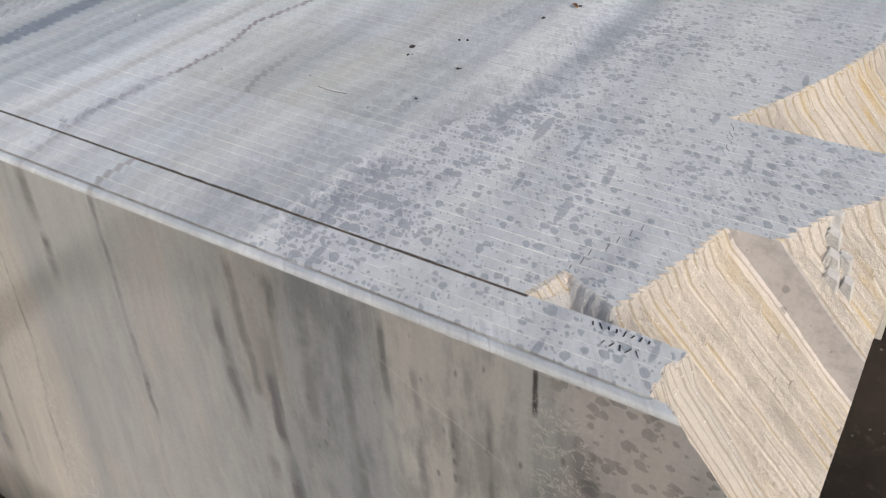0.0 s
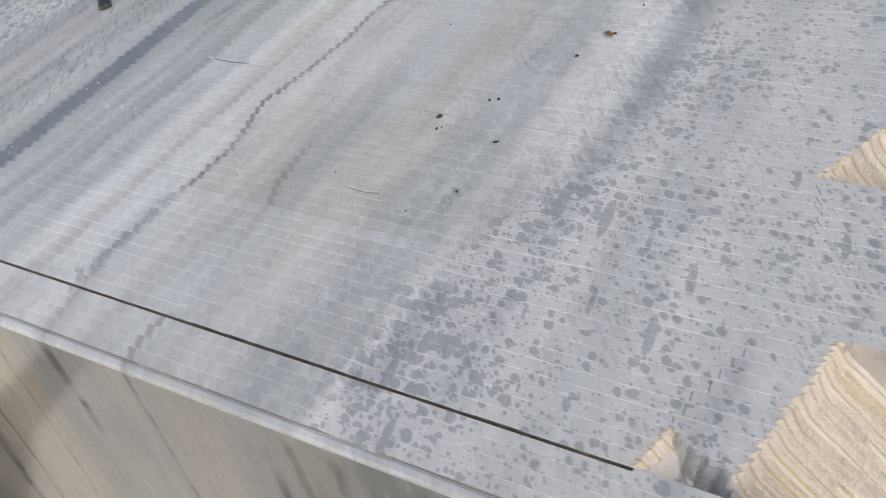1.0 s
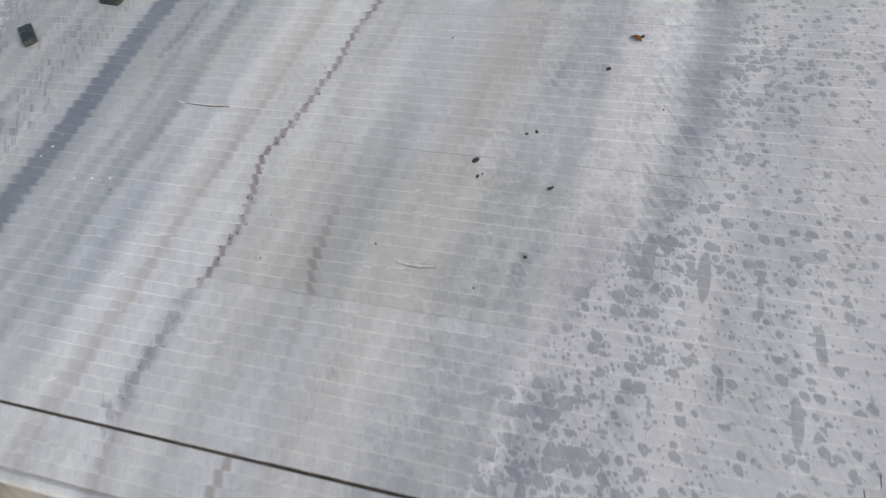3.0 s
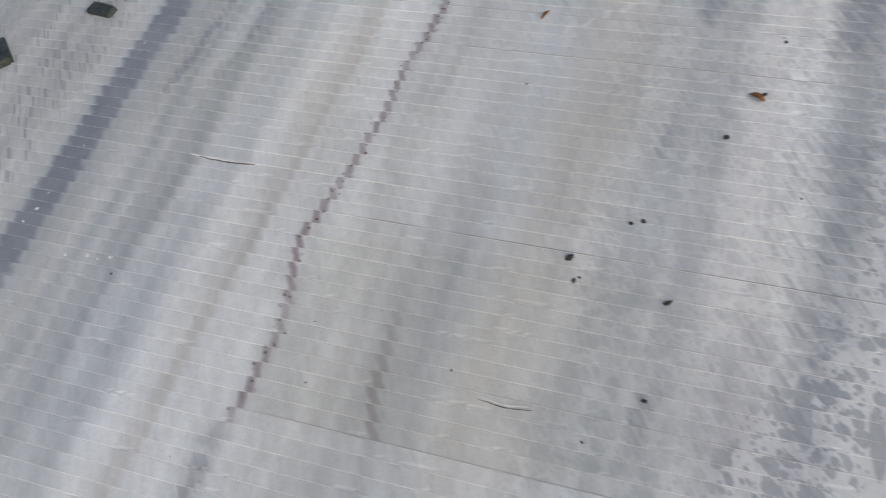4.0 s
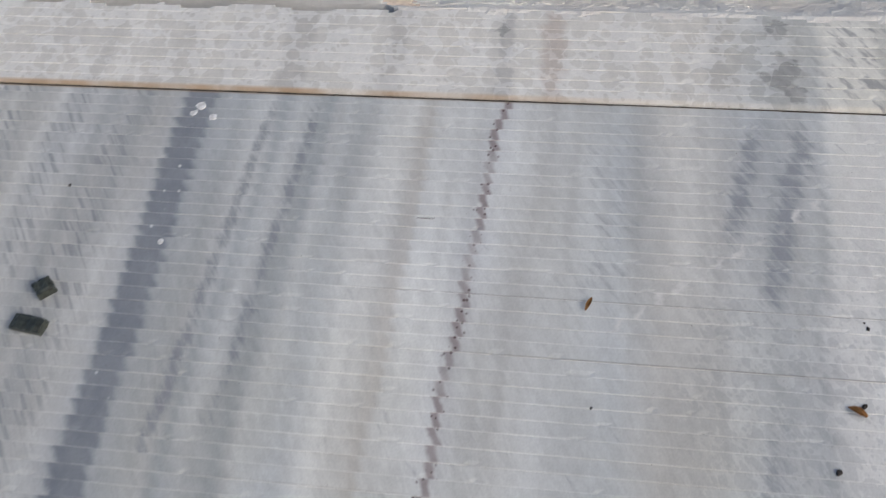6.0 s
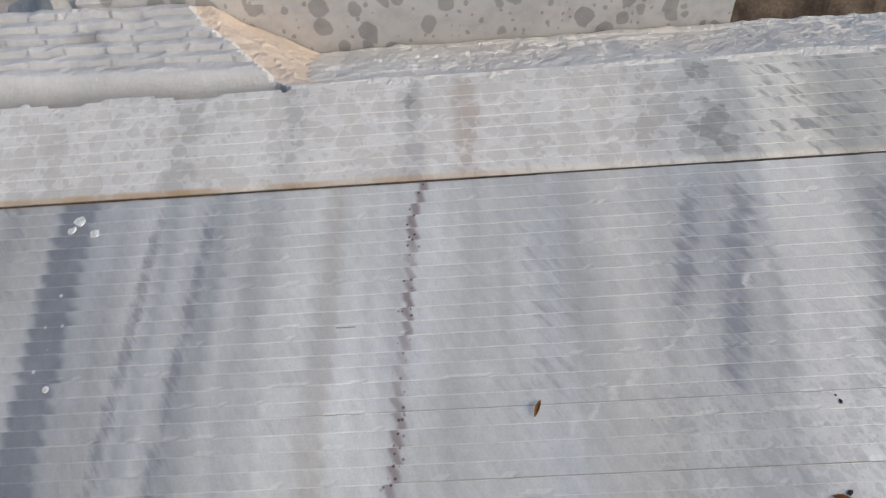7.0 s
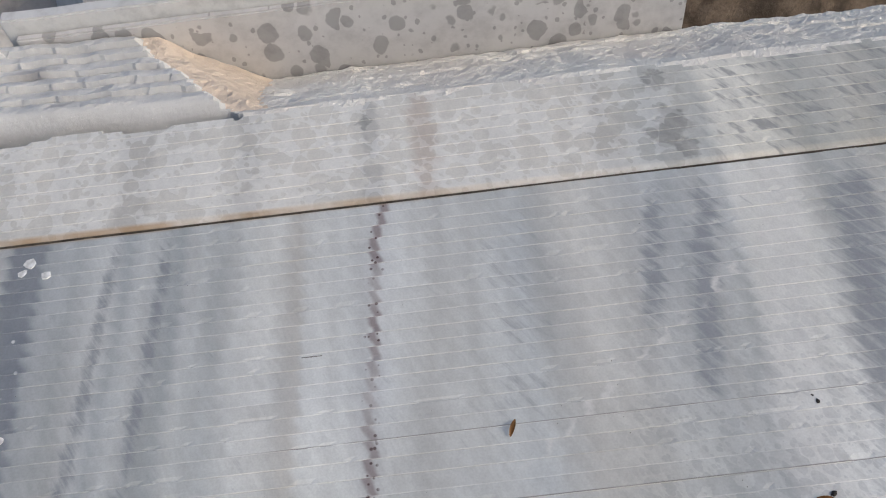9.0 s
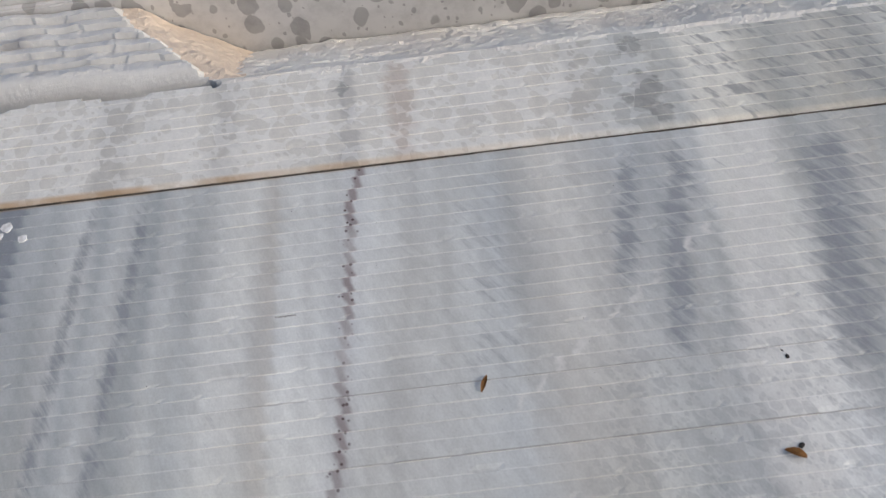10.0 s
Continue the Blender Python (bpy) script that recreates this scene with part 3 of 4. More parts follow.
def height(x, y):
    """Height of the upper side of the block, and which surface it is: 0 sawn, 1 ribbed, 2 ledge, 3 warm break."""
    k = np.clip(np.searchsorted(seams, y, side="right") - 1, 0, len(seams) - 2)
    frac = (y - seams[k]) / (seams[k + 1] - seams[k])
    z = TOP - drop[k] * frac + .0006 * rough2(x * 3, y * 30, 3, 3)
    z = z + np.where((y > BACKCUT) & (y < LEDGE), .0015, 0)
    # small chips out of the steps
    chip = rough2(x * 40, k * 7.3, 11, 3)
    z = z - np.where((chip > .23) & (frac < .2), .0009, 0)
    kind = np.zeros(x.shape, int)
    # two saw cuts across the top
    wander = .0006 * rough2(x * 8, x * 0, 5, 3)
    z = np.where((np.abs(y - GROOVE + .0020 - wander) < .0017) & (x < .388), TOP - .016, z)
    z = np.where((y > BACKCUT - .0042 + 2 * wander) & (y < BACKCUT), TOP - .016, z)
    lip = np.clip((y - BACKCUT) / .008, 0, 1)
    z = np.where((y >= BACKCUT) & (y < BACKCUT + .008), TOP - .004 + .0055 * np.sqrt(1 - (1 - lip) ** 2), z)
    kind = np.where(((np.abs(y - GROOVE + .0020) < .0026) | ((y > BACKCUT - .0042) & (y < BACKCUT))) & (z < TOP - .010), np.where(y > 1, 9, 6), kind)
    # the fine slit behind the front lip
    z = np.where((np.abs(y - .0150) < .0005) & (x < .55), TOP - .003, z)
    # worn front arris
    e = np.clip(y / .005, 0, 1)
    z = z - .005 * (1 - np.sqrt(1 - (1 - e) ** 2))
    # the ribbed slope at the east end
    edge = np.interp(y, [p for p, _ in EDGE], [q for _, q in EDGE])
    rib = y / .0150 + .40 * rough2(x * 5, y * 9, 23, 2)
    tooth = rib - np.floor(rib)
    scallop = .0135 * (1 - (2 * tooth - 1) ** 2) ** .5 * (.55 + .9 * lattice(np.floor(rib), np.floor(rib) * 0, 29))
    edge = edge - .010 * (1 - tooth) * (y > GROOVE) + .004 * rough2(x * 0 + y * 60, x * 0, 31, 2)
    run = x - edge
    slope = TOP - run * np.where(y < .09, 1.3, 1.06) - scallop * np.clip(run / .012, 0, 1) + .009 * rough2(x * 34, y * 60, 37, 5, .6) * np.clip(run / .01, 0, 1)
    on = (run > 0) & (y < LEDGE)
    smooth = on & (y > .2968) & (y < .2990)
    z, kind = np.where(on, np.minimum(slope, z), z), np.where(on, 1, kind)
    kind = np.where(smooth, 7, kind)
    # small square steps broken out of the slope
    for sx, sy, w in ((.630, .365, .017), (.636, .347, .016), (.648, .359, .015), (.642, .330, .016), (.658, .341, .014), (.623, .381, .015)):
        inside = (np.abs(x - sx) < w * .5) & (np.abs(y - sy) < w * .5)
        here = np.interp(sy, [p for p, _ in EDGE], [q for _, q in EDGE])
        z = np.where(inside & on, TOP - (sx - here) * 1.06 - .45 * (x - sx) - .003, z)
        kind = np.where(inside & on, 10, kind)
    # the pit beside the front cut
    pit = (y > GROOVE) & (y < .165) & (x > .374) & (x < .50)
    wall = np.minimum(np.minimum((x - .385) * 1.1 - (y - .088) * .40, (.143 - y) * 2.2 + (.402 - x) * .95), .06)
    wall = np.minimum(wall, (y - .06) * 1.5)
    deep = np.clip(wall, 0, .034) - .004 * np.abs(np.sin(x * 180 - y * 60)) * (wall > 0)
    deep = np.where(wall > 0, np.maximum(deep + .010 * rough2(x * 35, y * 35, 41, 3), .001), 0)
    z, kind = np.where(pit & (wall > 0), np.minimum(z, TOP - deep), z), np.where(pit & (wall > 0), np.where(x - .412 - (y - .115) * .5 > 0, 8, 1), kind)
    # the rough ledge behind, and the higher ribbed remnant on its west part
    back = y > LEDGE - .009 * np.clip(rough2(x * 16, x * 0, 45, 4) * 2.6 + .15, 0, 1)
    ragged = .012 * rough2(x * 9, y * 3, 43, 3)
    fall = TOP + .002 - np.clip(y - LEDGE + ragged, 0, 1) * .64
    crease = .006 * np.exp(-(rough2(x * 2 + 7, y * 22, 47, 3) / .03) ** 2) + .0120 * rough2(x * 40, y * 40, 53, 5, .7)
    fall = fall - crease * np.clip((y - LEDGE) / .02, 0, 1)
    gap = LEDGE + .008 + .016 * np.clip((-.50 - x) / .35, 0, 1)
    step = (y - gap - .022) / .024 + .26 * rough2(x * 16, y * 3, 59, 4, .6)
    strip = step - np.floor(step)
    high = TOP + .008 - .010 * strip ** 1.5 + .010 * rough2(x * 40, y * 50, 65, 4, .6) + .006 * rough2(x * 6, np.floor(step) * 3.1 + x * 2, 61, 5, .6)
    rise = np.clip((y - gap) / .024, 0, 1)
    high = np.where(y < gap + .024, TOP - .050 + .058 * np.sqrt(1 - (1 - rise) ** 2) + .002 * rough2(x * 9, y * 9, 69, 3), high)
    cut = (y > LEDGE + .004 * rough2(x * 25, x * 0, 67, 3)) & (y < gap)
    high = np.where(cut & (x < -.51), TOP - .060, high)
    d = (x + .490) * .76 + (y - 1.394) * .65 + .022 * rough2(x * 18, y * 18, 71, 4)
    face = TOP - .004 - np.where(d < .030, d * .30, .009 + (d - .030) * 1.0) + .018 * rough2(x * 30, y * 30, 73, 5, .62)
    west = np.where(d < 0, high, np.minimum(high, face))
    rear = np.where(d < 0, west, np.maximum(fall, np.where(d < .16, west, -1)))
    warm = (d > 0) & (west > fall) & (d < .16)
    z = np.where(back, rear, z)
    kind = np.where(back, np.where(d < 0, 4, np.where(warm, 3, 2)), kind)
    # the back part ends early on the west
    stop = -1.050 + .010 * rough2(y * 30, y * 0, 79, 3) - .12 * (y - BACKCUT)
    gone = (y > BACKCUT) & (x < stop)
    z = np.where(gone, np.minimum(z, .80 + .05 * rough2(x * 6, y * 6, 83, 3)), z)
    kind = np.where(gone, 5, kind)
    frac = np.where(kind == 1, tooth, frac)
    return z, kind, frac, shade[k]


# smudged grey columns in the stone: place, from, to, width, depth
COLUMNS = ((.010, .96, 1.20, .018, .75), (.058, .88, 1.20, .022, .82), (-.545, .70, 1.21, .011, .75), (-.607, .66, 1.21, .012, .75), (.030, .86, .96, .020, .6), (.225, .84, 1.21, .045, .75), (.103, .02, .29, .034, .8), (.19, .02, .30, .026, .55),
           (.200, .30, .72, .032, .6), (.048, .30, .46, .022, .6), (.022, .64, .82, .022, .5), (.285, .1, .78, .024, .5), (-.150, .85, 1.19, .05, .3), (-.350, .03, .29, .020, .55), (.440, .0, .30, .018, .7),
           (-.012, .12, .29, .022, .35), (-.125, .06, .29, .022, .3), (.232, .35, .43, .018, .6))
# seams drawn darker: place, from, to, strength
DARK_SEAMS = ((.9035, -.46, .22, .75), (.8300, -.34, .40, .8), (.5446, -.36, .48, 1.0), (.372, -.30, .30, .4), (.2972, -.36, .12, .5), (.0150, -1.4, .57, .9), (.667, -.60, -.30, .3), (.735, .05, .5, .35), (.455, -.02, .28, .35), (.510, .0, .20, .35))


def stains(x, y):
    """How strongly the grey columns, the darker seams and the milky band show at a place."""
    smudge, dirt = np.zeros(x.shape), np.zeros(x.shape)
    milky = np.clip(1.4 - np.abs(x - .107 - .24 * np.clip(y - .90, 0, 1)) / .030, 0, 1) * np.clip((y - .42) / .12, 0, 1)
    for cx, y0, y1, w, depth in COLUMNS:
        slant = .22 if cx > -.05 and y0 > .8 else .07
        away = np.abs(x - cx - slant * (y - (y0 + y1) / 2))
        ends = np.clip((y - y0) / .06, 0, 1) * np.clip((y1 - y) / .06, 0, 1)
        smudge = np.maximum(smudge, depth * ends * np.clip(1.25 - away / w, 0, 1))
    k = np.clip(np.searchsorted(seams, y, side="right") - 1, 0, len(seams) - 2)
    for ly, x0, x1, power in DARK_SEAMS:
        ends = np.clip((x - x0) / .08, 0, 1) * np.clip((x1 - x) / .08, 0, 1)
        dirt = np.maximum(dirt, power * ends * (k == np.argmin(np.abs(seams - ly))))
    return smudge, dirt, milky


def build_block():
    ys = []
    for a, b in zip(seams[:-1], seams[1:]):
        ys += [a + .0002, a + .0016, a + (b - a) * .4, a + (b - a) * .7, b - .0002]
    ys += [.0, .001, .0025, .004, .0006]
    ys += [GROOVE - .0049, GROOVE - .0046, GROOVE - .0042, GROOVE - .002, GROOVE + .0001, GROOVE + .0004, GROOVE + .0008, BACKCUT - .0046, BACKCUT - .0040, BACKCUT + .001, BACKCUT + .003, BACKCUT + .006]
    ys += [.2970, .2988, .5380, .5405, .0146, .0150, .0154]
    ys += list(np.arange(.09, .60, .0028)) + list(np.arange(.60, 1.02, .0058)) + list(np.arange(LEDGE + .001, Y1 + .0001, .0025)) + [Y1]
    ys = np.unique(np.round(ys, 5))
    xs = np.unique(np.round(np.concatenate([np.arange(X0, -1.10, .02), np.arange(-1.10, .36, .0065), np.arange(.36, X1, .0030), [X1]]), 5))
    gx, gy = np.meshgrid(xs, ys)
    gz, kind, frac, chance = height(gx, gy)
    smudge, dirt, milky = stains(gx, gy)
    nx, ny = len(xs), len(ys)
    coords = np.stack([gx, gy, gz], -1).reshape(-1, 3)
    index = np.arange(nx * ny).reshape(ny, nx)
    quads = np.stack([index[:-1, :-1], index[:-1, 1:], index[1:, 1:], index[1:, :-1]], -1)
    top = np.maximum.reduce([kind[:-1, :-1], kind[:-1, 1:], kind[1:, 1:], kind[1:, :-1]])
    block = thing("marble_block", "large grey-veined white marble block with saw-ribbed top and broken cream end", "marble block", (0, 0, 0))

    def sheet(name, chosen, material, label=""):
        used, inverse = np.unique(chosen, return_inverse=True)
        data = bpy.data.meshes.new(name)
        data.from_pydata(coords[used].tolist(), [], inverse.reshape(-1, 4).tolist())
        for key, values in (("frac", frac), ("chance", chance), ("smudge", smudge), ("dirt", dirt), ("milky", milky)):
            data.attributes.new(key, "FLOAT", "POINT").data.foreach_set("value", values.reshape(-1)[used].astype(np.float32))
        data.materials.append(material)
        ob = new(name, data)
        ob.parent = block
        if label:
            ob["label"] = label
        return ob

    behind = np.broadcast_to((ys[:-1] >= BACKCUT - .0001)[:, None], top.shape)
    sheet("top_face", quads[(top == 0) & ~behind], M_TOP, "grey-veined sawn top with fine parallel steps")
    sheet("rear_strip", quads[(top == 0) & behind], M_REAR, "paler sawn strip with large dried drops")
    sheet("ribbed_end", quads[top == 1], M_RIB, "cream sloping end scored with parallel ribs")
    sheet("back_ledge", quads[top == 2], M_LEDGE, "rough split white ledge")
    sheet("saw_cut", quads[top == 6], M_CUT, "dark narrow saw cut")
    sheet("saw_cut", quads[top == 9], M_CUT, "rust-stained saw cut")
    sheet("sawn_riser", quads[top == 7], M_RISER, "smooth sawn riser between two ribbed slopes")
    sheet("square_break", quads[top == 10], M_GREYBREAK, "small square grey broken steps")
    sheet("grey_break", quads[top == 8], M_GREYBREAK, "grey broken facets")
    sheet("west_shoulder", quads[top == 5], M_LEDGE, "rough broken shoulder")
    sheet("fresh_break", quads[top == 3], M_WARM, "warm cream fresh break")
    sheet("ribbed_remnant", quads[top == 4], M_REMNANT, "rough grey-white ribbed strips")

    def skirt(name, line, material, label="", under=0.0):
        line = np.array(line)
        levels = 12
        verts, faces = [], []
        for k in range(levels + 1):
            f = (k / levels) ** 1.6
            low = line.copy()
            low[:, 2] = line[:, 2] * (1 - f)
            low[:, 0] -= under * f
            verts += low.tolist()
        n = len(line)
        for k in range(levels):
            for i in range(n - 1):
                faces.append((k * n + i, (k + 1) * n + i, (k + 1) * n + i + 1, k * n + i + 1))
        data = bpy.data.meshes.new(name)
        data.from_pydata(verts, [], faces)
        data.materials.append(material)
        ob = new(name, data)
        ob.parent = block
        if label:
            ob["label"] = label

    pts = coords.reshape(ny, nx, 3)
    skirt("front_face", pts[0], M_FRONT, "smooth wire-sawn front with warm upright veins")
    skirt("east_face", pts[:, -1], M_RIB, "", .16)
    skirt("back_face", pts[-1, ::-1], M_LEDGE)
    skirt("west_face", pts[::-1, 0], M_LEDGE)
    return block


BLOCK = build_block()


# ---------------------------------------------------------------- ground and what lies behind
def ground_sheet():
    xs = np.concatenate([np.linspace(-300, -5, 12), np.linspace(-4.5, 4.5, 120), np.linspace(5, 300, 12)])
    gx, gy = np.meshgrid(xs, xs)
    near = np.exp(-((gx / 6) ** 2 + (gy / 6) ** 2))
    gz = .07 * (rough2(gx * 1.3, gy * 1.3, 91, 5) - .22) * near - .003
    n = len(xs)
    idx = np.arange(n * n).reshape(n, n)
    quads = np.stack([idx[:-1, :-1], idx[:-1, 1:], idx[1:, 1:], idx[1:, :-1]], -1).reshape(-1, 4)
    data = bpy.data.meshes.new("ground")
    data.from_pydata(np.stack([gx, gy, gz], -1).reshape(-1, 3).tolist(), [], quads.tolist())
    data.materials.append(M_EARTH)
    tagged(new("ground", data), "dark earth of the stone yard", "ground", kind="structure")


ground_sheet()


def boulder(name, at, size, seed, material, label, sharp=.35, turn=0.0, group="", category="boulder", rings=4):
    """A broken stone: a ball cut flat by random planes, then roughened."""
    bm = bmesh.new()
    bmesh.ops.create_icosphere(bm, subdivisions=rings, radius=1.0)
    r = random.Random(seed)
    cuts = [(Vector((r.uniform(-1, 1), r.uniform(-1, 1), r.uniform(-1, 1))).normalized(), r.uniform(.45, .8)) for _ in range(11)]
    for v in bm.verts:
        p = v.co.copy()
        for n, d in cuts:
            over = p.dot(n) - d
            if over > 0:
                p -= n * over * (1 - sharp * .3)
        p += p.normalized() * .05 * noise.fractal(p * 3 + Vector((seed, 0, 0)), .9, 2.1, 5)
        v.co = Vector((p.x * size[0], p.y * size[1], p.z * size[2]))
    low = min(v.co.z for v in bm.verts)
    bmesh.ops.translate(bm, verts=bm.verts, vec=(0, 0, -low))
    ob = part(name, bm, material)
    ob.matrix_world = pose(*at, 0, 0, turn)
    return tagged(ob, label, category, group)


def slab_behind():
    """The upright slab that leans against the back of the block, its top cut in two steps."""
    slab = thing("marble_slab", "upright pale marble slab with dark dried drops behind the block", "marble slab", (0, 1.555, 0))

    def plate(name, x0, x1, y0, y1, z0, z1, material, label=""):
        bm = bmesh.new()
        bmesh.ops.create_cube(bm, size=1.0)
        for v in bm.verts:
            v.co = Vector((x0 if v.co.x < 0 else x1, (y0 if v.co.y < 0 else y1) - 1.555, z0 if v.co.z < 0 else z1))
        bmesh.ops.subdivide_edges(bm, edges=[e for e in bm.edges if abs(e.verts[0].co.x - e.verts[1].co.x) > .2], cuts=60, use_grid_fill=True)
        for v in bm.verts:
            if v.co.z > z1 - .001:
                v.co.z += .003 * noise.noise(Vector((v.co.x * 9, y0 * 9, 1)))
                v.co.y += .002 * noise.noise(Vector((v.co.x * 14, y1 * 9, 4)))
        bmesh.ops.bevel(bm, geom=[e for e in bm.edges if e.calc_face_angle(0) > .8], offset=.0025, segments=2, affect="EDGES")
        return part(name, bm, material, slab, label)

    plate("face_plate", -.775, .171, 1.548, 1.5605, -.01, 1.111, M_SLAB)
    plate("back_plate", -.790, .166, 1.561, 1.583, -.01, 1.135, M_SLABTOP, "plain white sawn rear half")
    return slab


slab_behind()

boulder("boulder", (-1.62, 1.78, 0), (.55, .42, .43), 5, M_GREYROCK, "large smooth grey boulder behind the block", .8, 20, rings=5)
for i, (bx, by, s, h, m) in enumerate(((-1.12, 1.96, .30, .50, 0), (-.74, 1.95, .27, .52, 0), (-.40, 2.05, .30, .46, 0), (-.98, 2.5, .42, .42, 0), (-1.55, 2.65, .45, .42, 1), (-.15, 2.0, .22, .25, 0), (-.5, 2.75, .4, .4, 1), (-2.1, 2.4, .5, .4, 0))):
    boulder("rubble_stone", (bx, by, 0), (s, s * .8, h), 20 + i, (M_RUBBLE, M_GREYROCK)[m],
            ("broken pale marble rubble stone on the ground", "broken grey rubble stone on the ground")[m], .3, i * 37, "rubble behind the block", "stone")


def soil_bank():
    """Two low worn terraces of brown soil behind the block."""
    xs, ys = np.linspace(.1, 8.2, 210), np.linspace(1.72, 9.2, 190)
    gx, gy = np.meshgrid(xs, ys)
    w = .10 * rough2(gx * 1.4, gy * .5, 101, 4)
    gz = .10 * np.clip((gy - 1.75) / .2, 0, 1) + .30 / (1 + np.exp(-(gy - 2.35 + w) * 26)) + .42 / (1 + np.exp(-(gy - 2.95 + w * 1.5) * 22)) + .25 * np.clip(gy - 3.3, 0, 2)
    gz = gz + .10 * rough2(gx * 6, gy * 6, 103, 6, .65)
    gz = gz * np.clip((gx - .1) / .25, 0, 1) * np.clip((8.0 - gx) / 3.5 + .6 * rough2(gx * .8, gy * .8, 107, 3), 0, 1) * np.clip((9.0 - gy) / 3.0 + .6 * rough2(gx * .7, gy * .7, 109, 3), 0, 1) - .02
    idx = np.arange(gx.size).reshape(gx.shape)
    quads = np.stack([idx[:-1, :-1], idx[:-1, 1:], idx[1:, 1:], idx[1:, :-1]], -1).reshape(-1, 4)
    data = bpy.data.meshes.new("soil_bank")
    data.from_pydata(np.stack([gx, gy, gz], -1).reshape(-1, 3).tolist(), [], quads.tolist())
    data.materials.append(M_BANK)
    tagged(new("soil_bank", data), "low brown soil bank with worn terraces", "soil bank", kind="structure")


soil_bank()


def neighbour_block():
    """Another sawn block to the west, which the polished front mirrors."""
    bm = bmesh.new()
    bmesh.ops.create_cube(bm, size=1.0)
    for v in bm.verts:
        v.co = Vector((-2.25 + v.co.x * 1.24, -1.0 + v.co.y * 1.9, .575 + v.co.z * 1.17))
    bmesh.ops.bevel(bm, geom=bm.edges[:], offset=.012, segments=3, affect="EDGES")
    tagged(part("marble_block", bm, M_SLABTOP), "neighbouring pale sawn marble block standing on the earth", "marble block")


def ground_slab():
    """A broken flat slab that lies at the foot of the front."""
    r = random.Random(12)
    bm = bmesh.new()
    outline = [(-1.16, -.06), (-1.36, -.24), (-1.42, -.62), (-.9, -.80), (-.2, -.72), (.1, -.40), (.05, -.08), (-.6, -.05)]
    low = [bm.verts.new((x, y, -.01)) for x, y in outline]
    high = [bm.verts.new((x + r.uniform(-.01, .01), y + r.uniform(-.01, .01), .045 + r.uniform(-.004, .004))) for x, y in outline]
    bm.faces.new(high)
    for i in range(len(outline)):
        j = (i + 1) % len(outline)
        bm.faces.new((low[i], low[j], high[j], high[i]))
    bmesh.ops.recalc_face_normals(bm, faces=bm.faces[:])
    bmesh.ops.bevel(bm, geom=[e for e in bm.edges if e.calc_face_angle(0) > .5], offset=.006, segments=2, affect="EDGES")
    tagged(part("stone_slab", bm, M_RUBBLE), "flat broken pale stone slab lying on the earth", "stone slab")


neighbour_block()
ground_slab()


# ---------------------------------------------------------------- small things on the block
def stone_chip(at, turn, size, material, seed, label):
    """A small sawn-off piece of dark stone with broken ends."""
    bm = bmesh.new()
    bmesh.ops.create_cube(bm, size=1.0)
    bmesh.ops.subdivide_edges(bm, edges=bm.edges[:], cuts=5, use_grid_fill=True)
    for v in bm.verts:
        p = Vector((v.co.x * size[0], v.co.y * size[1], (v.co.z + .5) * size[2]))
        edge = max(abs(v.co.x), abs(v.co.y))
        rough = .10 * size[1] * noise.fractal(v.co * 3.1 + Vector((seed, seed, 0)), .9, 2.0, 4)
        p.x += rough * (1 if v.co.x > 0 else -1)
        p.z += rough * .8 * (v.co.z > -.4) - .12 * size[2] * (edge > .45) * (v.co.z > .4)
        p.x *= 1 - .12 * (v.co.z + .5)
        v.co = p
    bmesh.ops.bevel(bm, geom=[e for e in bm.edges if e.calc_face_angle(0) > .9], offset=.0008, segments=1, affect="EDGES")
    ob = part("stone_chip", bm, material)
    ob.matrix_world = pose(*at, 0, 0, turn)
    return tagged(ob, label, "stone chip", "dark chips on the block")


stone_chip((-.911, .719, TOP - .001), -44, (.058, .023, .011), M_CHIP, 1, "oblong dark green-black stone chip on the marble")
stone_chip((-.803, .824, TOP - .001), -8, (.042, .019, .010), M_CHIP, 2, "dark green-black stone chip with broken face")
stone_chip((-.801, .872, TOP - .001), 40, (.022, .020, .013), M_CHIP, 3, "small pyramid-like dark stone chip with grey broken side")


def leaf_scrap(at, turn, length, width, name, label):
    bm = bmesh.new()
    rows = []
    for k in range(9):
        f = k / 8
        w = width * math.sin(math.pi * min(.98, .08 + f * .9)) ** .8 * .5
        z = .0012 + length * .12 * math.sin(f * 3.1)
        rows.append([bm.verts.new((s * w, length * (f - .5), z + abs(s) * w * .5)) for s in (-1, 0, 1)])
    for a, b in zip(rows[:-1], rows[1:]):
        for i in range(2):
            bm.faces.new((a[i], a[i + 1], b[i + 1], b[i]))
    bmesh.ops.solidify(bm, geom=bm.faces[:], thickness=.0006)
    ob = part(name, bm, M_LEAF)
    ob.matrix_world = pose(*at, 0, 0, turn)
    return tagged(ob, label, "leaf")


leaf_scrap((-.167, .900, TOP), -22, .019, .005, "leaf_scrap", "narrow dry brown leaf scrap on the marble")
leaf_scrap((.104, .795, TOP), 62, .020, .008, "leaf_scrap", "curled dry brown leaf with stalk on the marble")


def crumb(at, size, seed):
    bm = bmesh.new()
    bmesh.ops.create_icosphere(bm, subdivisions=2, radius=1.0)
    for v in bm.verts:
        v.co *= 1 + .45 * noise.noise(v.co * 1.7 + Vector((seed * 3.7, 0, 0)))
        v.co = Vector((v.co.x * size, v.co.y * size * .7, (v.co.z + .8) * size * .45))
    ob = part("dirt_crumb", bm, M_GRIT)
    ob.matrix_world = pose(*at, 0, 0, seed * 50)
    tagged(ob, "dark crumb of dirt lying on the sawn marble", "dirt crumb", "crumbs on the block")


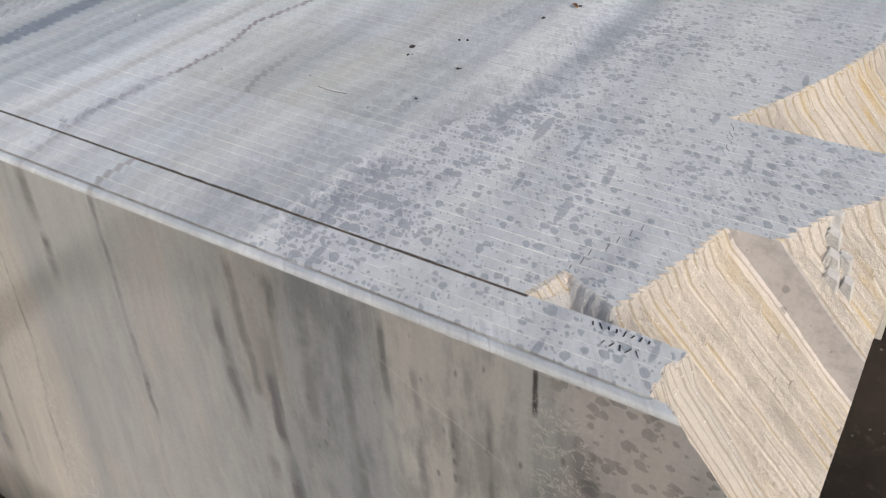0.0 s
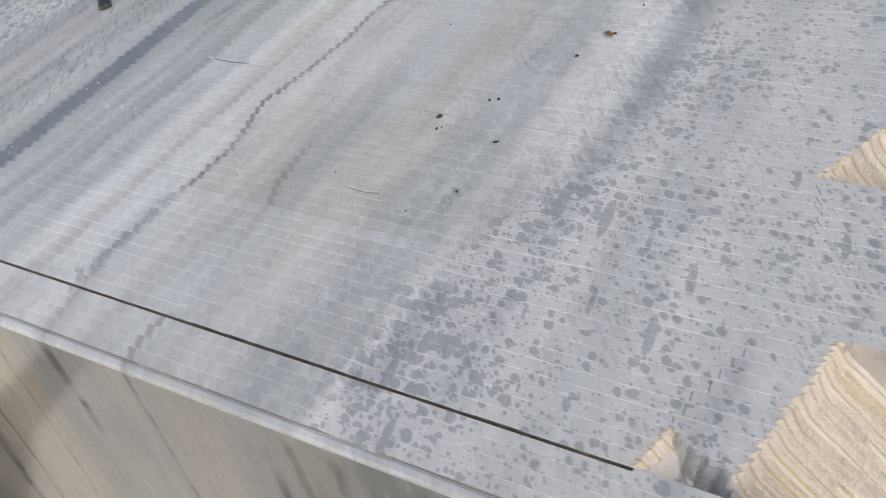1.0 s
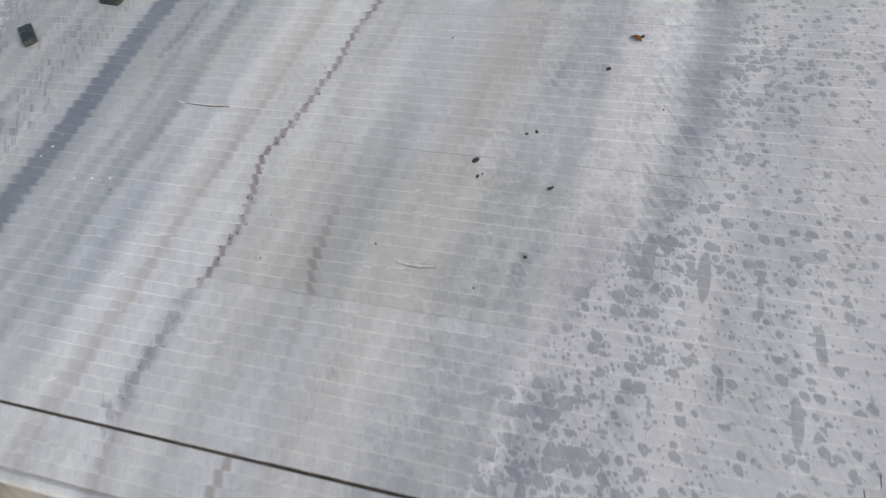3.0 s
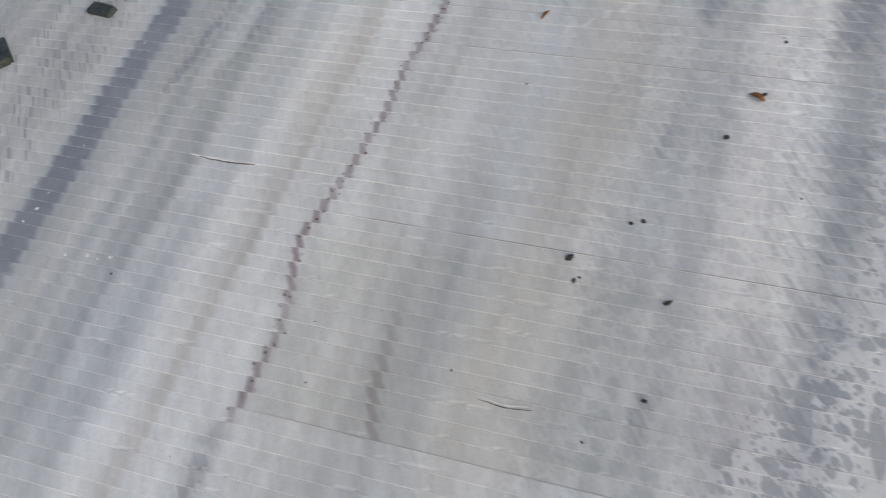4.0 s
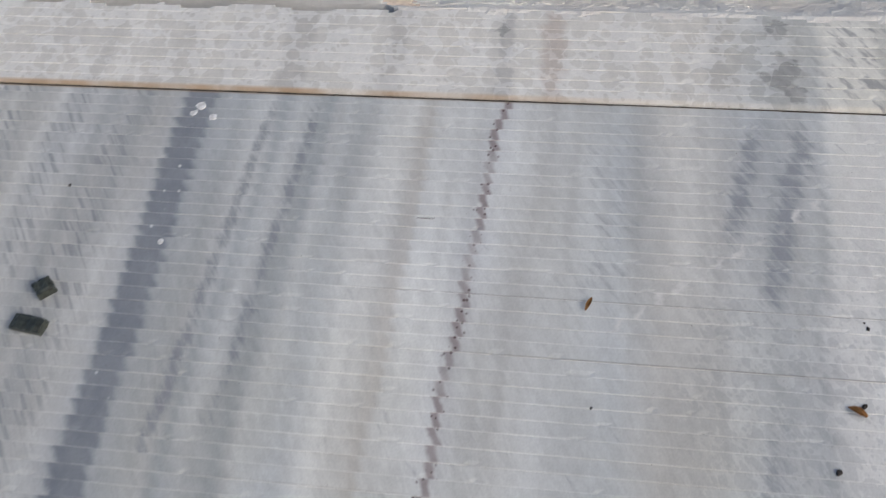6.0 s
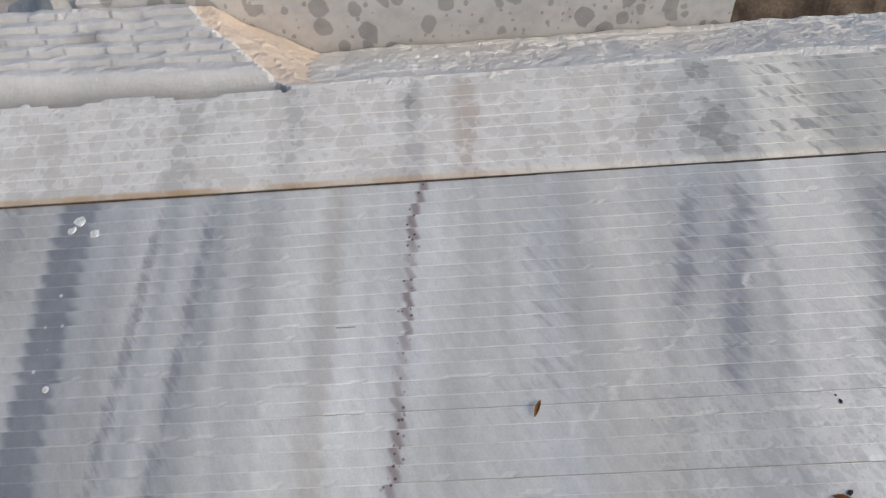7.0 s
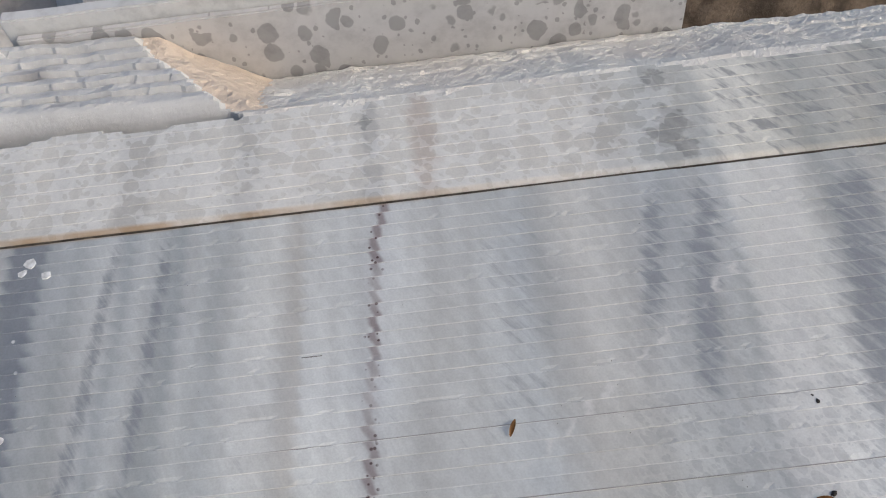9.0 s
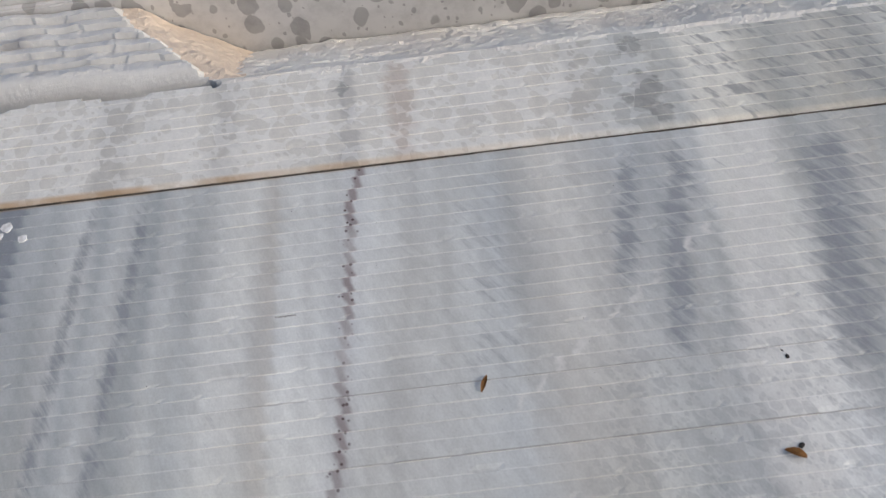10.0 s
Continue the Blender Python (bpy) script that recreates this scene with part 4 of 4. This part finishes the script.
for i, (cx, cy, s) in enumerate(((-0.054, 0.538, 0.0058), (-0.044, 0.511, 0.0035), (-0.039, 0.516, 0.0025), (0.051, 0.504, 0.0042), (0.054, 0.507, 0.0025), (0.011, 0.599, 0.0038), (0.048, 0.395, 0.0034), (-0.161, 0.777, 0.0022), (0.163, 0.659, 0.0022), (0.001, 0.342, 0.0022), (-0.293, 0.407, 0.0017), (-0.276, 0.339, 0.0017), (-0.137, 0.385, 0.0020), (-0.550, 0.414, 0.0022), (0.112, 0.802, 0.0040), (0.127, 0.892, 0.0032), (0.124, 0.899, 0.0018), (-0.001, 0.594, 0.0032), (0.079, 0.730, 0.0046), (-0.827, 1.026, 0.0030))):
    crumb((cx, cy, TOP - .0010), s * .85, i + 1)


def loose_grit():
    """Scattered specks, too many to count."""
    r = random.Random(5)
    bm = bmesh.new()
    for _ in range(260):
        x, y, s = r.uniform(-.9, .45), r.uniform(.12, 1.17), r.uniform(.0004, .0011)
        z = TOP - .0002
        base = [bm.verts.new((x + s * math.cos(a), y + s * math.sin(a), z - .001)) for a in (0, 2.1, 4.2)]
        tip = bm.verts.new((x + s * .2, y, z + s * .9))
        for i in range(3):
            bm.faces.new((base[i], base[(i + 1) % 3], tip))
    tagged(part("loose_grit", bm, M_GRIT), "fine dark grit scattered over the sawn marble", "grit", kind="stuff")


loose_grit()


def sliver(name, x0, x1, y, width, z, material, sag=0.0, parent=None, seed=1):
    """A thin pointed sliver lying along the saw marks."""
    bm = bmesh.new()
    rows = []
    for k in range(17):
        f = k / 16
        w = width * math.sin(math.pi * f) ** .6 * (.7 + .6 * noise.noise(Vector((f * 9, seed, 0)))) * .5 + .0002
        yy = y + sag * math.sin(math.pi * f) + .0008 * noise.noise(Vector((f * 7, seed, 3)))
        x = x0 + (x1 - x0) * f
        rows.append((bm.verts.new((x, yy - w, z - .0015)), bm.verts.new((x, yy, z)), bm.verts.new((x, yy + w, z - .0015))))
    for a, b in zip(rows[:-1], rows[1:]):
        for i in range(2):
            bm.faces.new((a[i], b[i], b[i + 1], a[i + 1]))
    return part(name, bm, material, parent)


# nick slits are dark slivers laid on top, a groove's shade in their colour
sliver("nick_lip", -.541, -.441, .5970, .0042, TOP + .0006, M_FLAKE, -.002, BLOCK, 1)
sliver("nick_slit", -.526, -.450, .5947, .0016, TOP + .0009, M_SLIT, -.002, BLOCK, 2)
sliver("nick_slit", -.104, -.050, .3620, .0028, TOP + .0004, M_SLIT, -.003, BLOCK, 3)
sliver("nick_lip", -.101, -.055, .3647, .0020, TOP + .0005, M_FLAKE, -.003, BLOCK, 4)
sliver("nick_slit", -.375, -.353, 1.0045, .0018, TOP + .0003, M_SLIT, 0, BLOCK, 5)


def white_flake(x, y, w, seed):
    bm = bmesh.new()
    r = random.Random(seed)
    ring = [bm.verts.new((w * (.7 + .5 * r.random()) * math.cos(a) * .6, w * (.7 + .5 * r.random()) * math.sin(a) * .6, 0)) for a in [k * math.tau / 7 for k in range(7)]]
    tops = [bm.verts.new((v.co.x * .85, v.co.y * .85, .0014)) for v in ring]
    bm.faces.new(tops)
    for i in range(7):
        bm.faces.new((ring[i], ring[(i + 1) % 7], tops[(i + 1) % 7], tops[i]))
    ob = part("marble_flake", bm, M_FLAKE)
    ob.matrix_world = pose(x, y, TOP - .0008, 0, 0, seed * 31)
    tagged(ob, "small white marble flake stuck on the sawn top", "marble flake", "flakes on the block")


for i, (fx, fy, fw) in enumerate(((-0.690, 1.168, 0.015), (-0.697, 1.155, 0.010), (-0.669, 1.149, 0.012), (-0.682, 0.950, 0.008), (0.062, 1.275, 0.005), (-0.620, 0.426, 0.004), (-0.592, 0.431, 0.005), (-0.563, 0.434, 0.004), (-0.577, 0.429, 0.003), (-0.695, 0.480, 0.004), (-0.702, 0.459, 0.003))):
    white_flake(fx, fy, fw, i + 1)


def ink_marks():
    """Two lines of hand-written marks by the broken corner, as plain bars."""
    r = random.Random(3)
    for x0, x1, y, count in ((.461, .527, .0800, 8), (.480, .523, .0600, 5)):
        for k in range(count):
            bm = bmesh.new()
            h, w = r.uniform(.005, .0095), r.uniform(.0006, .0011)
            lean, cx = r.uniform(-.9, .5), x0 + (x1 - x0) * (k + .5) / count
            low = [bm.verts.new((cx + sx * w + sy * lean * h * .5, y + sy * h * .5, TOP + .0007)) for sx, sy in ((-1, -1), (1, -1), (1, 1), (-1, 1))]
            bm.faces.new(low)
            part("ink_bar", bm, M_INK, BLOCK, "black marker stroke")


ink_marks()
